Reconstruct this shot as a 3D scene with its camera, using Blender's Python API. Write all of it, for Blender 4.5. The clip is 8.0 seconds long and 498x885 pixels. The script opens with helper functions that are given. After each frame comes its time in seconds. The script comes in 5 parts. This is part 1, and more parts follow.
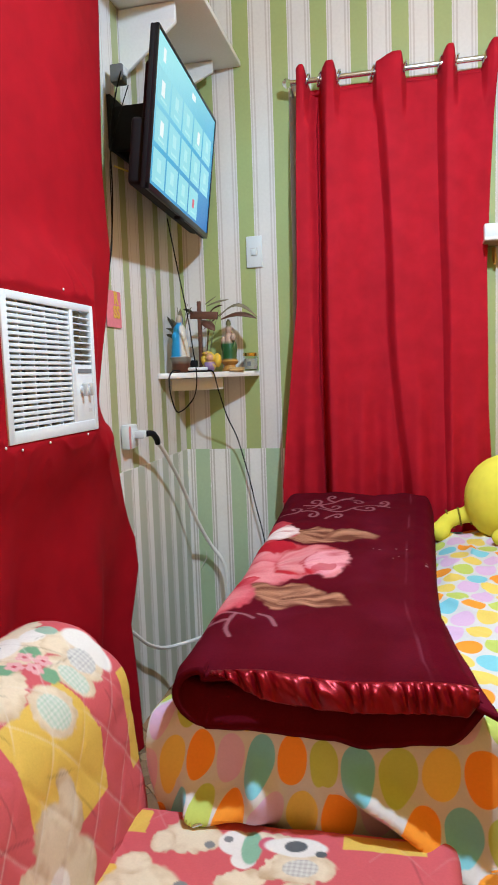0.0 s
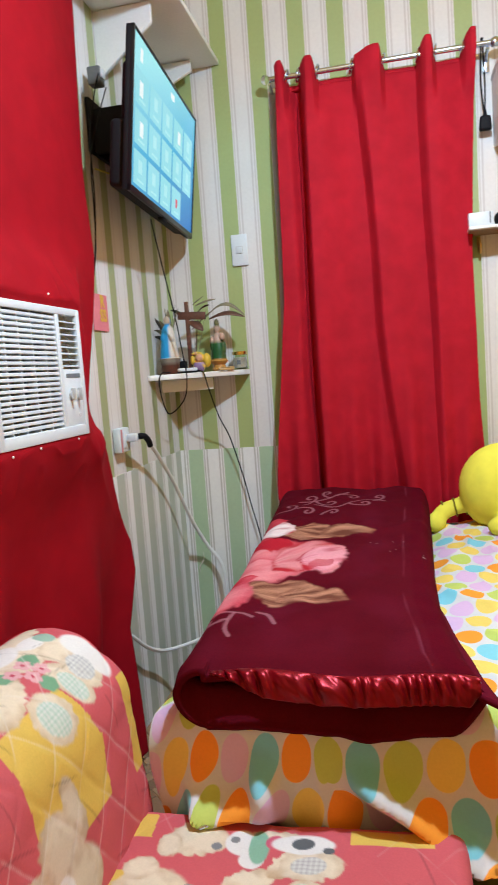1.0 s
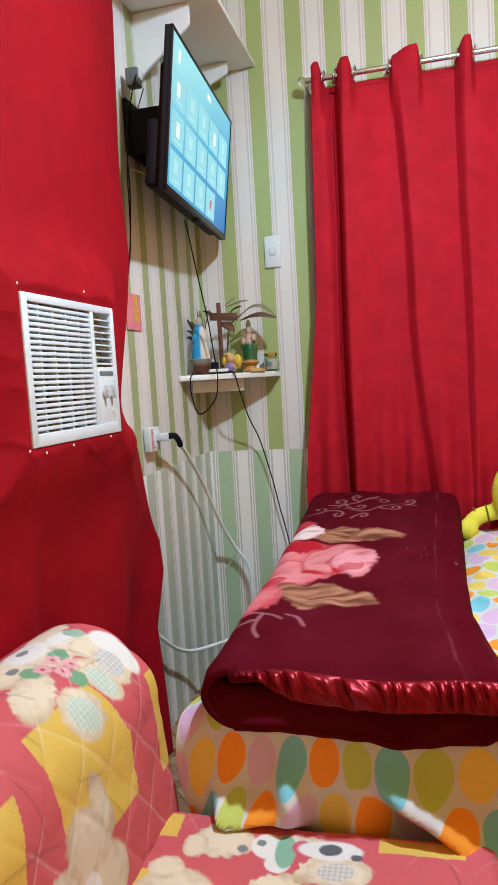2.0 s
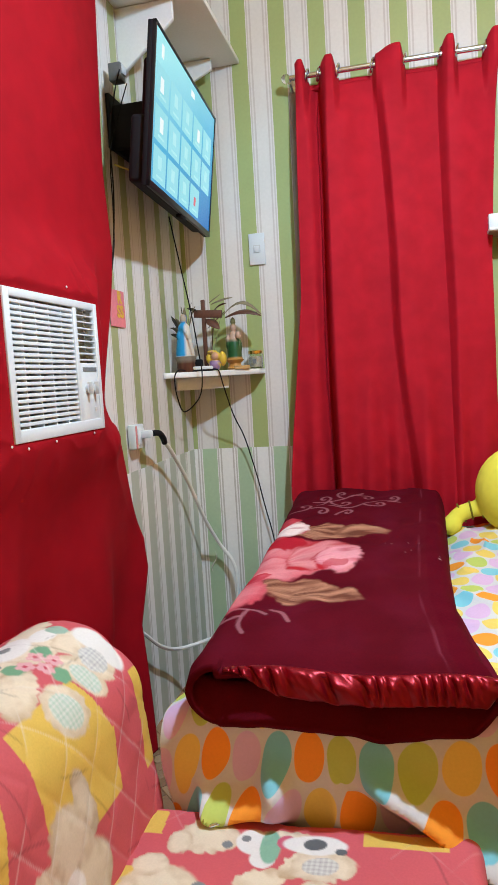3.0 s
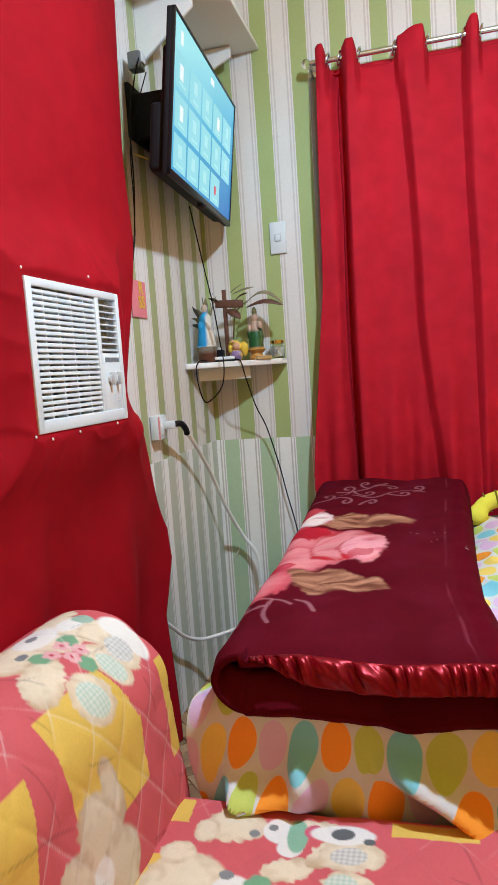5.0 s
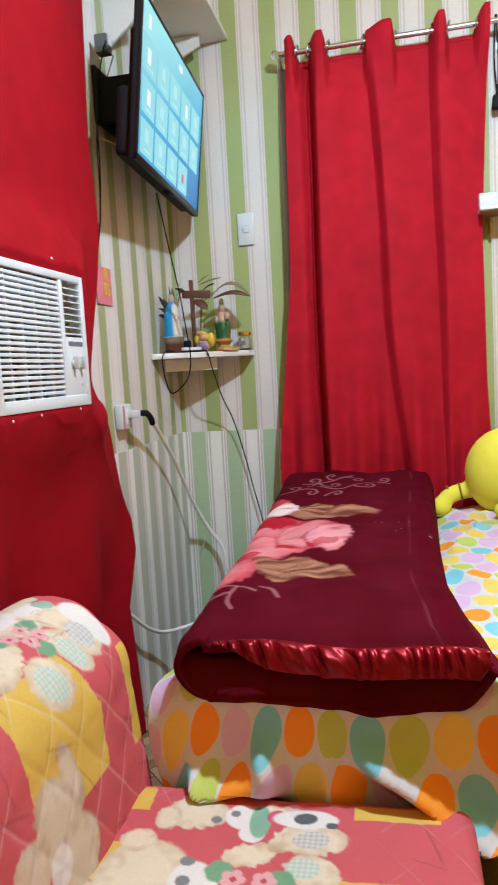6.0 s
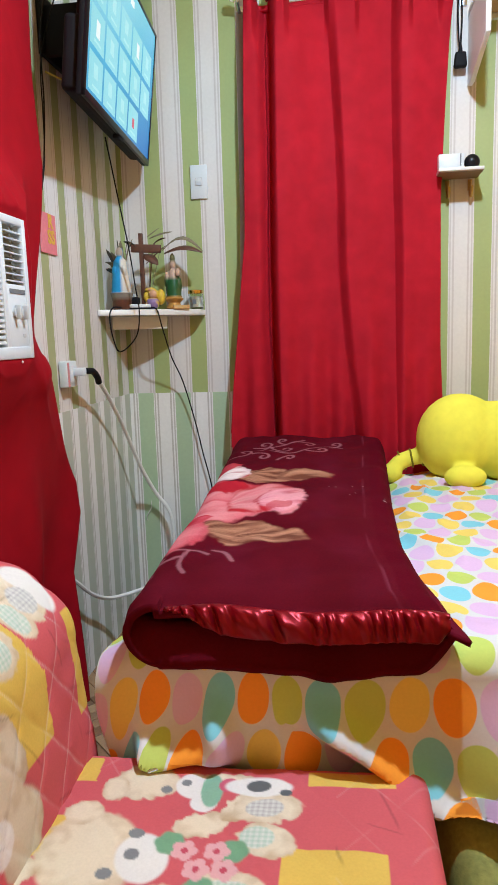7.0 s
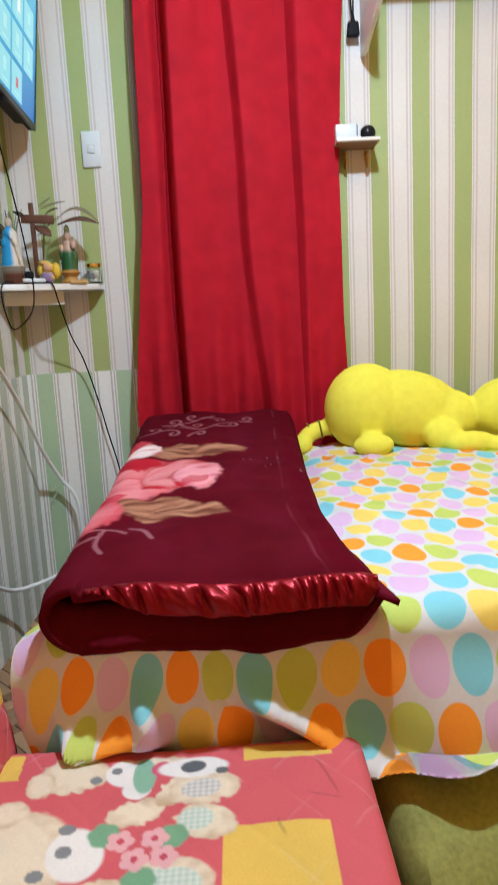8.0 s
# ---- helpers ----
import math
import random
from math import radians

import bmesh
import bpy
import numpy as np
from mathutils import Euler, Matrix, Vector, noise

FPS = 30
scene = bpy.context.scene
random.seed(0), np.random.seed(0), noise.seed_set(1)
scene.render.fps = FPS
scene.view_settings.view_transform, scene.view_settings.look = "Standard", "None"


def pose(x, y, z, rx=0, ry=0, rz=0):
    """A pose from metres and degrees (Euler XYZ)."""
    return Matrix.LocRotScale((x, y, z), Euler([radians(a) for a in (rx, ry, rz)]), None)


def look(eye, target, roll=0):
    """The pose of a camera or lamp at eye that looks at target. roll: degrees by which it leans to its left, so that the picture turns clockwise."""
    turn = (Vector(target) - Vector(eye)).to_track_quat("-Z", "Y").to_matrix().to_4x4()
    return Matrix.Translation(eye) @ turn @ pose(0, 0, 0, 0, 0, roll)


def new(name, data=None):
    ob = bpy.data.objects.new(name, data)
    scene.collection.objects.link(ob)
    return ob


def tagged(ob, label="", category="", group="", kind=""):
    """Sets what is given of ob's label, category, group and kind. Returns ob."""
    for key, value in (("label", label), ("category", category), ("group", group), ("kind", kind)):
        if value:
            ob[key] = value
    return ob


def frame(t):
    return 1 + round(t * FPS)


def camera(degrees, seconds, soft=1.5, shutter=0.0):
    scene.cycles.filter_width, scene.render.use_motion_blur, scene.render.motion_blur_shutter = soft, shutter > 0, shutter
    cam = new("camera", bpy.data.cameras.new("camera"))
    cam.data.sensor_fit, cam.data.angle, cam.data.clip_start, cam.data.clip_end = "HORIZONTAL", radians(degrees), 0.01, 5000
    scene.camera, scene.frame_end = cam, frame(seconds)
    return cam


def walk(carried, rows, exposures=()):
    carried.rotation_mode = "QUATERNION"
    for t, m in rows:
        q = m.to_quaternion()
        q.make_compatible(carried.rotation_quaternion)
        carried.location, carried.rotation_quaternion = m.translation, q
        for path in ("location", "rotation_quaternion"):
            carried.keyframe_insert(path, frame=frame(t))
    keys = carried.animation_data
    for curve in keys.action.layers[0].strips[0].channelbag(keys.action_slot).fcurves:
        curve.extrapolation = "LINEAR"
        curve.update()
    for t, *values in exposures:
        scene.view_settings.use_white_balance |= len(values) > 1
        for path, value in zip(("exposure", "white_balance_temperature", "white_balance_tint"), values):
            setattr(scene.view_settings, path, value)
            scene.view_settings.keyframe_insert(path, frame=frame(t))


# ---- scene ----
cam = camera(40.1, 8.0, shutter=0.5)
PATH = [
    (0, (0.869, -2.629, 1.146), (0.419, -0.69, 0.949), -2.0),
    (0.2, (0.870, -2.620, 1.141), (0.402, -0.677, 0.928), -2.7),
    (0.5, (0.872, -2.606, 1.133), (0.514, -0.657, 0.859), -3.0),
    (0.8, (0.872, -2.616, 1.138), (0.473, -0.671, 0.932), -4.1),
    (1, (0.872, -2.622, 1.142), (0.439, -0.68, 0.943), -4.2),
    (1.5, (0.858, -2.619, 1.139), (0.335, -0.697, 0.956), -3.4),
    (3, (0.86, -2.615, 1.124), (0.393, -0.679, 0.939), -3.4),
    (3.5, (0.854, -2.608, 1.126), (0.365, -0.678, 0.937), -3.4),
    (4, (0.858, -2.613, 1.126), (0.333, -0.692, 0.949), -4.2),
    (5.5, (0.849, -2.603, 1.101), (0.331, -0.684, 0.887), -3.7),
    (6, (0.851, -2.598, 1.083), (0.417, -0.656, 0.875), -3.3),
    (6.5, (0.849, -2.578, 1.071), (0.507, -0.622, 0.836), -3.0),
    (6.8, (0.830, -2.558, 1.063), (0.553, -0.601, 0.802), -2.2),
    (7, (0.817, -2.544, 1.057), (0.542, -0.587, 0.751), -1.8),
    (7.3, (0.805, -2.527, 1.044), (0.547, -0.566, 0.750), -2.7),
    (7.5, (0.803, -2.532, 1.037), (0.659, -0.56, 0.733), -2.8),
    (7.7, (0.794, -2.522, 1.032), (0.750, -0.552, 0.728), -2.6),
    (8, (0.781, -2.506, 1.024), (0.795, -0.539, 0.661), -2.9),
]
walk(cam, [(t, look(eye, target, roll)) for t, eye, target, roll in PATH])

# ---- light ----
world = bpy.data.worlds.new("world")
scene.world = world
world.use_nodes = True
world.node_tree.nodes["Background"].inputs[0].default_value = (0.9, 0.95, 1.0, 1)
world.node_tree.nodes["Background"].inputs[1].default_value = 0.02
scene.view_settings.exposure = 0.0

# a cool white LED bulb: its dome throws most of its light downwards
LAMP = Vector((1.08, -1.42, 2.41))
bulb_light = new("bulb_light", bpy.data.lights.new("bulb_light", "POINT"))
bulb_light.data.energy = 59
bulb_light.data.color = (0.585, 0.785, 1.0)
bulb_light.data.shadow_soft_size = 0.03
bulb_light.location = LAMP
dome_light = new("dome_light", bpy.data.lights.new("dome_light", "AREA"))
dome_light.data.shape, dome_light.data.size = "DISK", 0.07
dome_light.data.energy = 29.5
dome_light.data.color = (0.585, 0.785, 1.0)
dome_light.location = LAMP - Vector((0, 0, 0.045))


# ---- materials ----
def node(nt, kind, **sets):
    n = nt.nodes.new(kind)
    for k, v in sets.items():
        if k in n.inputs:
            n.inputs[k].default_value = v
    return n


def base_mat(name, rough=0.6, metal=0.0):
    m = bpy.data.materials.new(name)
    m.use_nodes = True
    b = m.node_tree.nodes["Principled BSDF"]
    b.inputs["Roughness"].default_value = rough
    b.inputs["Metallic"].default_value = metal
    return m, m.node_tree, b


def add_bump(nt, b, scale, strength, dist=0.002, detail=4, coord="Object"):
    tc = nt.nodes.new("ShaderNodeTexCoord")
    n = node(nt, "ShaderNodeTexNoise", Scale=scale, Detail=detail)
    nt.links.new(tc.outputs[coord], n.inputs["Vector"])
    bp = node(nt, "ShaderNodeBump", Strength=strength, Distance=dist)
    nt.links.new(n.outputs[0], bp.inputs["Height"])
    nt.links.new(bp.outputs[0], b.inputs["Normal"])
    return n


def vary(nt, colour_socket, b, amount=0.15, scale=8, fine=120, coord="Object"):
    """Two scales of brightness variation between a colour and the base colour input."""
    tc = nt.nodes.new("ShaderNodeTexCoord")
    n1 = node(nt, "ShaderNodeTexNoise", Scale=scale, Detail=5)
    n2 = node(nt, "ShaderNodeTexNoise", Scale=fine, Detail=3)
    for n in (n1, n2):
        nt.links.new(tc.outputs[coord], n.inputs["Vector"])
    add = nt.nodes.new("ShaderNodeMath")
    nt.links.new(n1.outputs[0], add.inputs[0])
    nt.links.new(n2.outputs[0], add.inputs[1])
    mr = node(nt, "ShaderNodeMapRange")
    mr.inputs[1].default_value, mr.inputs[2].default_value = 0.6, 1.4
    mr.inputs[3].default_value, mr.inputs[4].default_value = 1 - amount, 1 + amount
    nt.links.new(add.outputs[0], mr.inputs[0])
    hsv = nt.nodes.new("ShaderNodeHueSaturation")
    nt.links.new(colour_socket, hsv.inputs["Color"])
    nt.links.new(mr.outputs[0], hsv.inputs["Value"])
    nt.links.new(hsv.outputs[0], b.inputs["Base Color"])


def mat(name, colour, rough=0.6, metal=0.0, amount=0.12, scale=8, fine=120, bump=0.15, bscale=300, dist=0.001, sheen=0.0, spec=0.5):
    m, nt, b = base_mat(name, rough, metal)
    rgb = nt.nodes.new("ShaderNodeRGB")
    rgb.outputs[0].default_value = (*colour, 1)
    vary(nt, rgb.outputs[0], b, amount, scale, fine)
    if bump:
        add_bump(nt, b, bscale, bump, dist)
    if sheen:
        b.inputs["Sheen Weight"].default_value = sheen
        b.inputs["Sheen Roughness"].default_value = 0.4
    b.inputs["Specular IOR Level"].default_value = spec
    return m


def paint_mat(name, rough=0.8, amount=0.1, bscale=400, bump=0.3, spec=0.3, dist=0.001):
    """Cloth whose printed pattern is stored as a colour for each point of the mesh."""
    m, nt, b = base_mat(name, rough)
    at = nt.nodes.new("ShaderNodeAttribute")
    at.attribute_name = "print"
    vary(nt, at.outputs["Color"], b, amount, 10, 250)
    add_bump(nt, b, bscale, bump, dist)
    b.inputs["Specular IOR Level"].default_value = spec
    return m


def glow_mat(name, colour, strength):
    m, nt, b = base_mat(name, 0.2)
    b.inputs["Base Color"].default_value = (0.02, 0.02, 0.02, 1)
    b.inputs["Specular IOR Level"].default_value = 0.1
    b.inputs["Emission Color"].default_value = (*colour, 1)
    b.inputs["Emission Strength"].default_value = strength
    return m


def glass_mat(name, colour=(0.9, 0.95, 0.93), rough=0.02):
    m, nt, b = base_mat(name, rough)
    b.inputs["Base Color"].default_value = (*colour, 1)
    b.inputs["Transmission Weight"].default_value = 1.0
    b.inputs["IOR"].default_value = 1.45
    return m


def stripes_mat(name, axis, stops, period, white, green, line, shift=0.0, wear=0.06):
    """Printed wallpaper: green stripes between white ones, with pinstripes. stops: (start of a stripe in metres, kind), kind 0 white, 1 green, 2 pinstripe."""
    m, nt, b = base_mat(name, 0.55)
    tc = nt.nodes.new("ShaderNodeTexCoord")
    sep = nt.nodes.new("ShaderNodeSeparateXYZ")
    nt.links.new(tc.outputs["Object"], sep.inputs[0])
    wob = node(nt, "ShaderNodeTexNoise", Scale=1.5, Detail=1)
    nt.links.new(tc.outputs["Object"], wob.inputs["Vector"])
    wm = node(nt, "ShaderNodeMath")
    wm.operation = "MULTIPLY_ADD"
    wm.inputs[1].default_value = 0.008
    nt.links.new(wob.outputs[0], wm.inputs[0])
    sh = nt.nodes.new("ShaderNodeMath")
    sh.operation = "SUBTRACT"
    sh.inputs[1].default_value = shift + 0.004
    nt.links.new(sep.outputs[axis], sh.inputs[0])
    nt.links.new(sh.outputs[0], wm.inputs[2])
    md = nt.nodes.new("ShaderNodeMath")
    md.operation = "DIVIDE"
    md.inputs[1].default_value = period
    nt.links.new(wm.outputs[0], md.inputs[0])
    fr = nt.nodes.new("ShaderNodeMath")
    fr.operation = "FRACT"
    nt.links.new(md.outputs[0], fr.inputs[0])
    ramp = nt.nodes.new("ShaderNodeValToRGB")
    ramp.color_ramp.interpolation = "CONSTANT"
    el = ramp.color_ramp.elements
    cols = {0: white, 1: green, 2: line}
    while len(el) < len(stops):
        el.new(0.5)
    for e, (p, k) in zip(el, stops):
        e.position, e.color = p / period, (*cols[k], 1)
    nt.links.new(fr.outputs[0], ramp.inputs[0])
    vary(nt, ramp.outputs[0], b, wear, 5, 90)
    add_bump(nt, b, 250, 0.12, 0.001)
    return m


# ---- mesh helpers ----
def box(bm, x0, x1, y0, y1, z0, z1, bevel=0.0, seg=2, m=None):
    r = bmesh.ops.create_cube(bm, size=1)
    vs = r["verts"]
    for v in vs:
        v.co = Vector(((x0 + x1) / 2 + v.co.x * (x1 - x0), (y0 + y1) / 2 + v.co.y * (y1 - y0), (z0 + z1) / 2 + v.co.z * (z1 - z0)))
    if bevel:
        es = list({e for v in vs for e in v.link_edges})
        out = bmesh.ops.bevel(bm, geom=es, offset=bevel, segments=seg, profile=0.5, affect="EDGES")
        vs = list({v for f in out["faces"] for v in f.verts} | {v for v in vs if v.is_valid})
    if m is not None:
        bmesh.ops.transform(bm, matrix=m, verts=vs)
    return bm


def boxed(x0, x1, y0, y1, z0, z1, bevel=0.0, seg=2, m=None):
    return box(bmesh.new(), x0, x1, y0, y1, z0, z1, bevel, seg, m)


def cyl(bm, p0, p1, r0, r1=None, seg=16, cap=True):
    p0, p1 = Vector(p0), Vector(p1)
    d = p1 - p0
    turn = d.to_track_quat("Z", "Y").to_matrix().to_4x4()
    bmesh.ops.create_cone(bm, cap_ends=cap, segments=seg, radius1=r0, radius2=r0 if r1 is None else r1, depth=d.length,
                          matrix=Matrix.Translation((p0 + p1) / 2) @ turn)
    return bm


def ball(bm, c, r, scale=(1, 1, 1), seg=16, turn=None):
    m = Matrix.Translation(c) @ (turn or Matrix()) @ Matrix.Diagonal((scale[0] * r, scale[1] * r, scale[2] * r, 1))
    bmesh.ops.create_uvsphere(bm, u_segments=seg, v_segments=max(6, seg // 2), radius=1, matrix=m)
    return bm


def lathe(bm, profile, at=(0, 0, 0), seg=20):
    """profile: (radius, height) from the bottom up."""
    rings = []
    for r, z in profile:
        rings.append([bm.verts.new((at[0] + r * math.cos(2 * math.pi * i / seg), at[1] + r * math.sin(2 * math.pi * i / seg), at[2] + z)) for i in range(seg)])
    for a, b in zip(rings, rings[1:]):
        for i in range(seg):
            bm.faces.new((a[i], a[(i + 1) % seg], b[(i + 1) % seg], b[i]))
    bm.faces.new(rings[0][::-1])
    bm.faces.new(rings[-1])
    return bm


def smooth_line(points, n=8):
    """A Catmull-Rom line through the points."""
    p = [Vector(q) for q in points]
    p = [2 * p[0] - p[1]] + p + [2 * p[-1] - p[-2]]
    out = []
    for i in range(1, len(p) - 2):
        for k in range(n):
            t = k / n
            out.append(0.5 * (2 * p[i] + (p[i + 1] - p[i - 1]) * t + (2 * p[i - 1] - 5 * p[i] + 4 * p[i + 1] - p[i + 2]) * t * t
                              + (3 * p[i] - p[i - 1] - 3 * p[i + 1] + p[i + 2]) * t ** 3))
    out.append(p[-2])
    return out


def tube(bm, points, r, seg=8, n=8, taper=None):
    line = smooth_line(points, n)
    rings = []
    up = Vector((0.13, 0.31, 0.94))
    for i, q in enumerate(line):
        d = (line[min(i + 1, len(line) - 1)] - line[max(i - 1, 0)]).normalized()
        a = d.cross(up).normalized()
        b = d.cross(a)
        rr = r if taper is None else r * taper(i / (len(line) - 1))
        rings.append([bm.verts.new(q + rr * (math.cos(2 * math.pi * k / seg) * a + math.sin(2 * math.pi * k / seg) * b)) for k in range(seg)])
    for u, v in zip(rings, rings[1:]):
        for k in range(seg):
            bm.faces.new((u[k], u[(k + 1) % seg], v[(k + 1) % seg], v[k]))
    bm.faces.new(rings[0][::-1])
    bm.faces.new(rings[-1])
    return bm


def sheet(nu, nv, fn, keep=None, paint=None, flat=None):
    """A grid of nu by nv quads; fn(u, v) with u, v from 0 to 1 gives the place, paint(u, v, place) the printed colour."""
    bm = bmesh.new()
    col = bm.verts.layers.float_color.new("print") if paint else None
    lay = bm.verts.layers.float_vector.new("flat") if flat else None
    vs = {}
    for i in range(nu + 1):
        for j in range(nv + 1):
            u, v = i / nu, j / nv
            p = Vector(fn(u, v))
            w = bm.verts.new(p)
            if flat:
                w[lay] = (*flat(u, v), 0)
            if paint:
                w[col] = (*paint(u, v, p), 1)
            vs[i, j] = w
    for i in range(nu):
        for j in range(nv):
            if keep is None or keep((i + 0.5) / nu, (j + 0.5) / nv):
                bm.faces.new((vs[i, j], vs[i + 1, j], vs[i + 1, j + 1], vs[i, j + 1]))
    bmesh.ops.delete(bm, geom=[v for v in bm.verts if not v.link_faces], context="VERTS")
    return bm


def link_mesh(name, bm, material, smooth=True):
    me = bpy.data.meshes.new(name)
    bmesh.ops.recalc_face_normals(bm, faces=bm.faces)
    bm.to_mesh(me)
    bm.free()
    me.materials.append(material)
    if smooth:
        me.polygons.foreach_set("use_smooth", [True] * len(me.polygons))
        me.set_sharp_from_angle(angle=radians(40))
    return new(name, me)


def part(name, bm, material, parent, label="", smooth=True):
    ob = link_mesh(name, bm, material, smooth)
    ob.parent = parent
    if label:
        ob["label"] = label
    return ob


def thing(name, m, label, category, group="", kind=""):
    ob = new(name)
    ob.matrix_basis = m if isinstance(m, Matrix) else Matrix.Translation(m)
    ob.empty_display_size = 0.05
    return tagged(ob, label, category, group, kind)


def solid(ob, t, offset=0.0):
    md = ob.modifiers.new("thickness", "SOLIDIFY")
    md.thickness, md.offset = t, offset
    return ob


def lerp(table, x):
    """Linear interpolation in a table of (x, y) rows, x rising."""
    return float(np.interp(x, [a for a, b in table], [b for a, b in table]))


def wave(x, y=0.0, z=0.0, s=1.0):
    return noise.noise(Vector((x * s, y * s, z * s)))

# ---- the room ----
WHITE, GREEN, LINE = (0.71, 0.68, 0.66), (0.36, 0.43, 0.17), (0.58, 0.53, 0.51)
PAT = [(0.0, 1), (0.060, 0), (0.063, 2), (0.068, 0), (0.074, 2), (0.080, 0), (0.125, 2), (0.131, 0), (0.137, 2), (0.142, 0)]
PERIOD = 0.1462
PAT_LEFT = [(0.0, 1), (0.050, 0), (0.054, 2), (0.058, 0), (0.068, 2), (0.073, 0), (0.120, 2), (0.125, 0), (0.136, 2), (0.141, 0)]
wallpaper_back = stripes_mat("wallpaper_back", 0, PAT, PERIOD, WHITE, GREEN, LINE, 0.103)
wallpaper_left = stripes_mat("wallpaper_left", 1, PAT_LEFT, PERIOD, WHITE, (0.35, 0.38, 0.19), LINE, 0.02)
LWHITE, LGREEN, LLINE = (0.84, 0.83, 0.82), (0.42, 0.56, 0.37), (0.54, 0.51, 0.48)
lowpaper_back = stripes_mat("lowpaper_back", 0, PAT, PERIOD, LWHITE, LGREEN, LLINE, 0.035)
lowpaper_left = stripes_mat("lowpaper_left", 1, PAT, PERIOD * 0.8, LWHITE, (0.48, 0.51, 0.43), LLINE, 0.05)
# unseen walls and ceiling, coloured orange-tan so that they bounce warm fill light
warm_bounce_wall = mat("warm_bounce_wall", (0.82, 0.48, 0.12), 0.7, amount=0.05, scale=3)
warm_bounce_ceiling = mat("warm_bounce_ceiling", (0.82, 0.52, 0.16), 0.7, amount=0.05, scale=3)
floor_base = mat("floor_base", (0.26, 0.15, 0.08), 0.5)
white_paint = mat("white_paint", (0.78, 0.77, 0.75), 0.4, amount=0.05, bump=0.05)

CEIL = 2.64


def structure(name, bm, material, label, category="wall", smooth=False):
    return tagged(link_mesh(name, bm, material, smooth), label, category, kind="structure")


structure("wall_north", boxed(-0.12, 2.64, 0, 0.12, 0, CEIL), wallpaper_back, "wall papered in green and white vertical stripes")
structure("wall_west", boxed(-0.12, 0, -3.1, 0, 0, CEIL), wallpaper_left, "wall papered in green and white vertical stripes")
structure("wall_east", boxed(2.64, 2.76, -3.1, 0.12, 0, CEIL), warm_bounce_wall, "unseen plain wall, coloured tan to bounce warm light")
structure("wall_south", boxed(-0.12, 2.76, -3.22, -3.1, 0, CEIL), warm_bounce_wall, "unseen plain wall, coloured tan to bounce warm light")
structure("ceiling", boxed(-0.12, 2.76, -3.22, 0.12, CEIL, CEIL + 0.1), warm_bounce_ceiling, "unseen plain ceiling, coloured tan to bounce warm light", "ceiling")
structure("floor", boxed(-0.12, 2.76, -3.22, 0.12, -0.1, -0.004), floor_base, "brown wood-look parquet floor with pale joints", "floor")
structure("trim_north", boxed(0.0025, 0.62, -0.0025, 0, 0, 0.855), lowpaper_back, "paler striped wallpaper on the wall's lower part", "wallpaper")
structure("trim_west", boxed(0, 0.0025, -3.1, -0.0025, 0, 0.855), lowpaper_left, "paler striped wallpaper on the wall's lower part", "wallpaper")

# ---- cloths and large things ----
def smoothstep(a, b, x):
    k = min(max((x - a) / (b - a), 0), 1)
    return k * k * (3 - 2 * k)


def mix(a, b, k):
    return tuple(p + (q - p) * k for p, q in zip(a, b))


def inside(x, y, cx, cy, rx, ry, turn=0.0, edge=0.12):
    """How far (0 to 1) a point lies inside a soft-edged ellipse."""
    c, s = math.cos(turn), math.sin(turn)
    dx, dy = x - cx, y - cy
    d = math.hypot((dx * c + dy * s) / rx, (dy * c - dx * s) / ry)
    return 1 - smoothstep(1 - edge, 1 + edge, d)


def near_line(x, y, pts, w):
    """How far (0 to 1) a point lies on a bent stroke of half width w."""
    best = 9.0
    for (ax, ay), (bx, by) in zip(pts, pts[1:]):
        vx, vy = bx - ax, by - ay
        k = min(max(((x - ax) * vx + (y - ay) * vy) / (vx * vx + vy * vy), 0), 1)
        best = min(best, math.hypot(x - ax - k * vx, y - ay - k * vy))
    return 1 - smoothstep(w * 0.6, w * 1.3, best)


red_cloth = mat("red_cloth", (0.43, 0.0100, 0.0235), 0.75, amount=0.20, scale=3.2, fine=17, bump=0.12, bscale=600, dist=0.0005, spec=0.12)
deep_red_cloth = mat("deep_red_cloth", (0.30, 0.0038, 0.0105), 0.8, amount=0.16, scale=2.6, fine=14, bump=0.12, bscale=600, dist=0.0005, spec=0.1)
grey_cloth = mat("grey_cloth", (0.36, 0.30, 0.28), 0.85, amount=0.1, bump=0.3, bscale=500)
chrome = mat("chrome", (0.60, 0.70, 0.84), 0.22, 1.0, amount=0.05, bump=0)
copper = mat("copper", (0.45, 0.22, 0.12), 0.25, 1.0, amount=0.1, bump=0)
clear_knob = glass_mat("clear_knob")
blanket_mat = paint_mat("blanket_mat", 0.95, 0.16, 260, 0.35, 0.03)
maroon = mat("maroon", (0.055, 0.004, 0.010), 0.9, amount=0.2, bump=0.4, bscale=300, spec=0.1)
satin = mat("satin", (0.21, 0.0022, 0.009), 0.34, 0.5, amount=0.2, scale=14, fine=60, bump=0.08, bscale=120, spec=0.3)
sofa_cloth = paint_mat("sofa_cloth", 0.75, 0.07, 500, 0.25)
olive_cloth = mat("olive_cloth", (0.27, 0.28, 0.07), 0.85, amount=0.3, scale=14, bump=0.3)
dark_wood = mat("dark_wood", (0.05, 0.03, 0.02), 0.5)
yellow_plush = mat("yellow_plush", (0.83, 0.77, 0.09), 0.95, amount=0.07, scale=5, fine=40, bump=0, spec=0.1)


ROW_STEP, COL_STEP = 0.0965, 0.0725


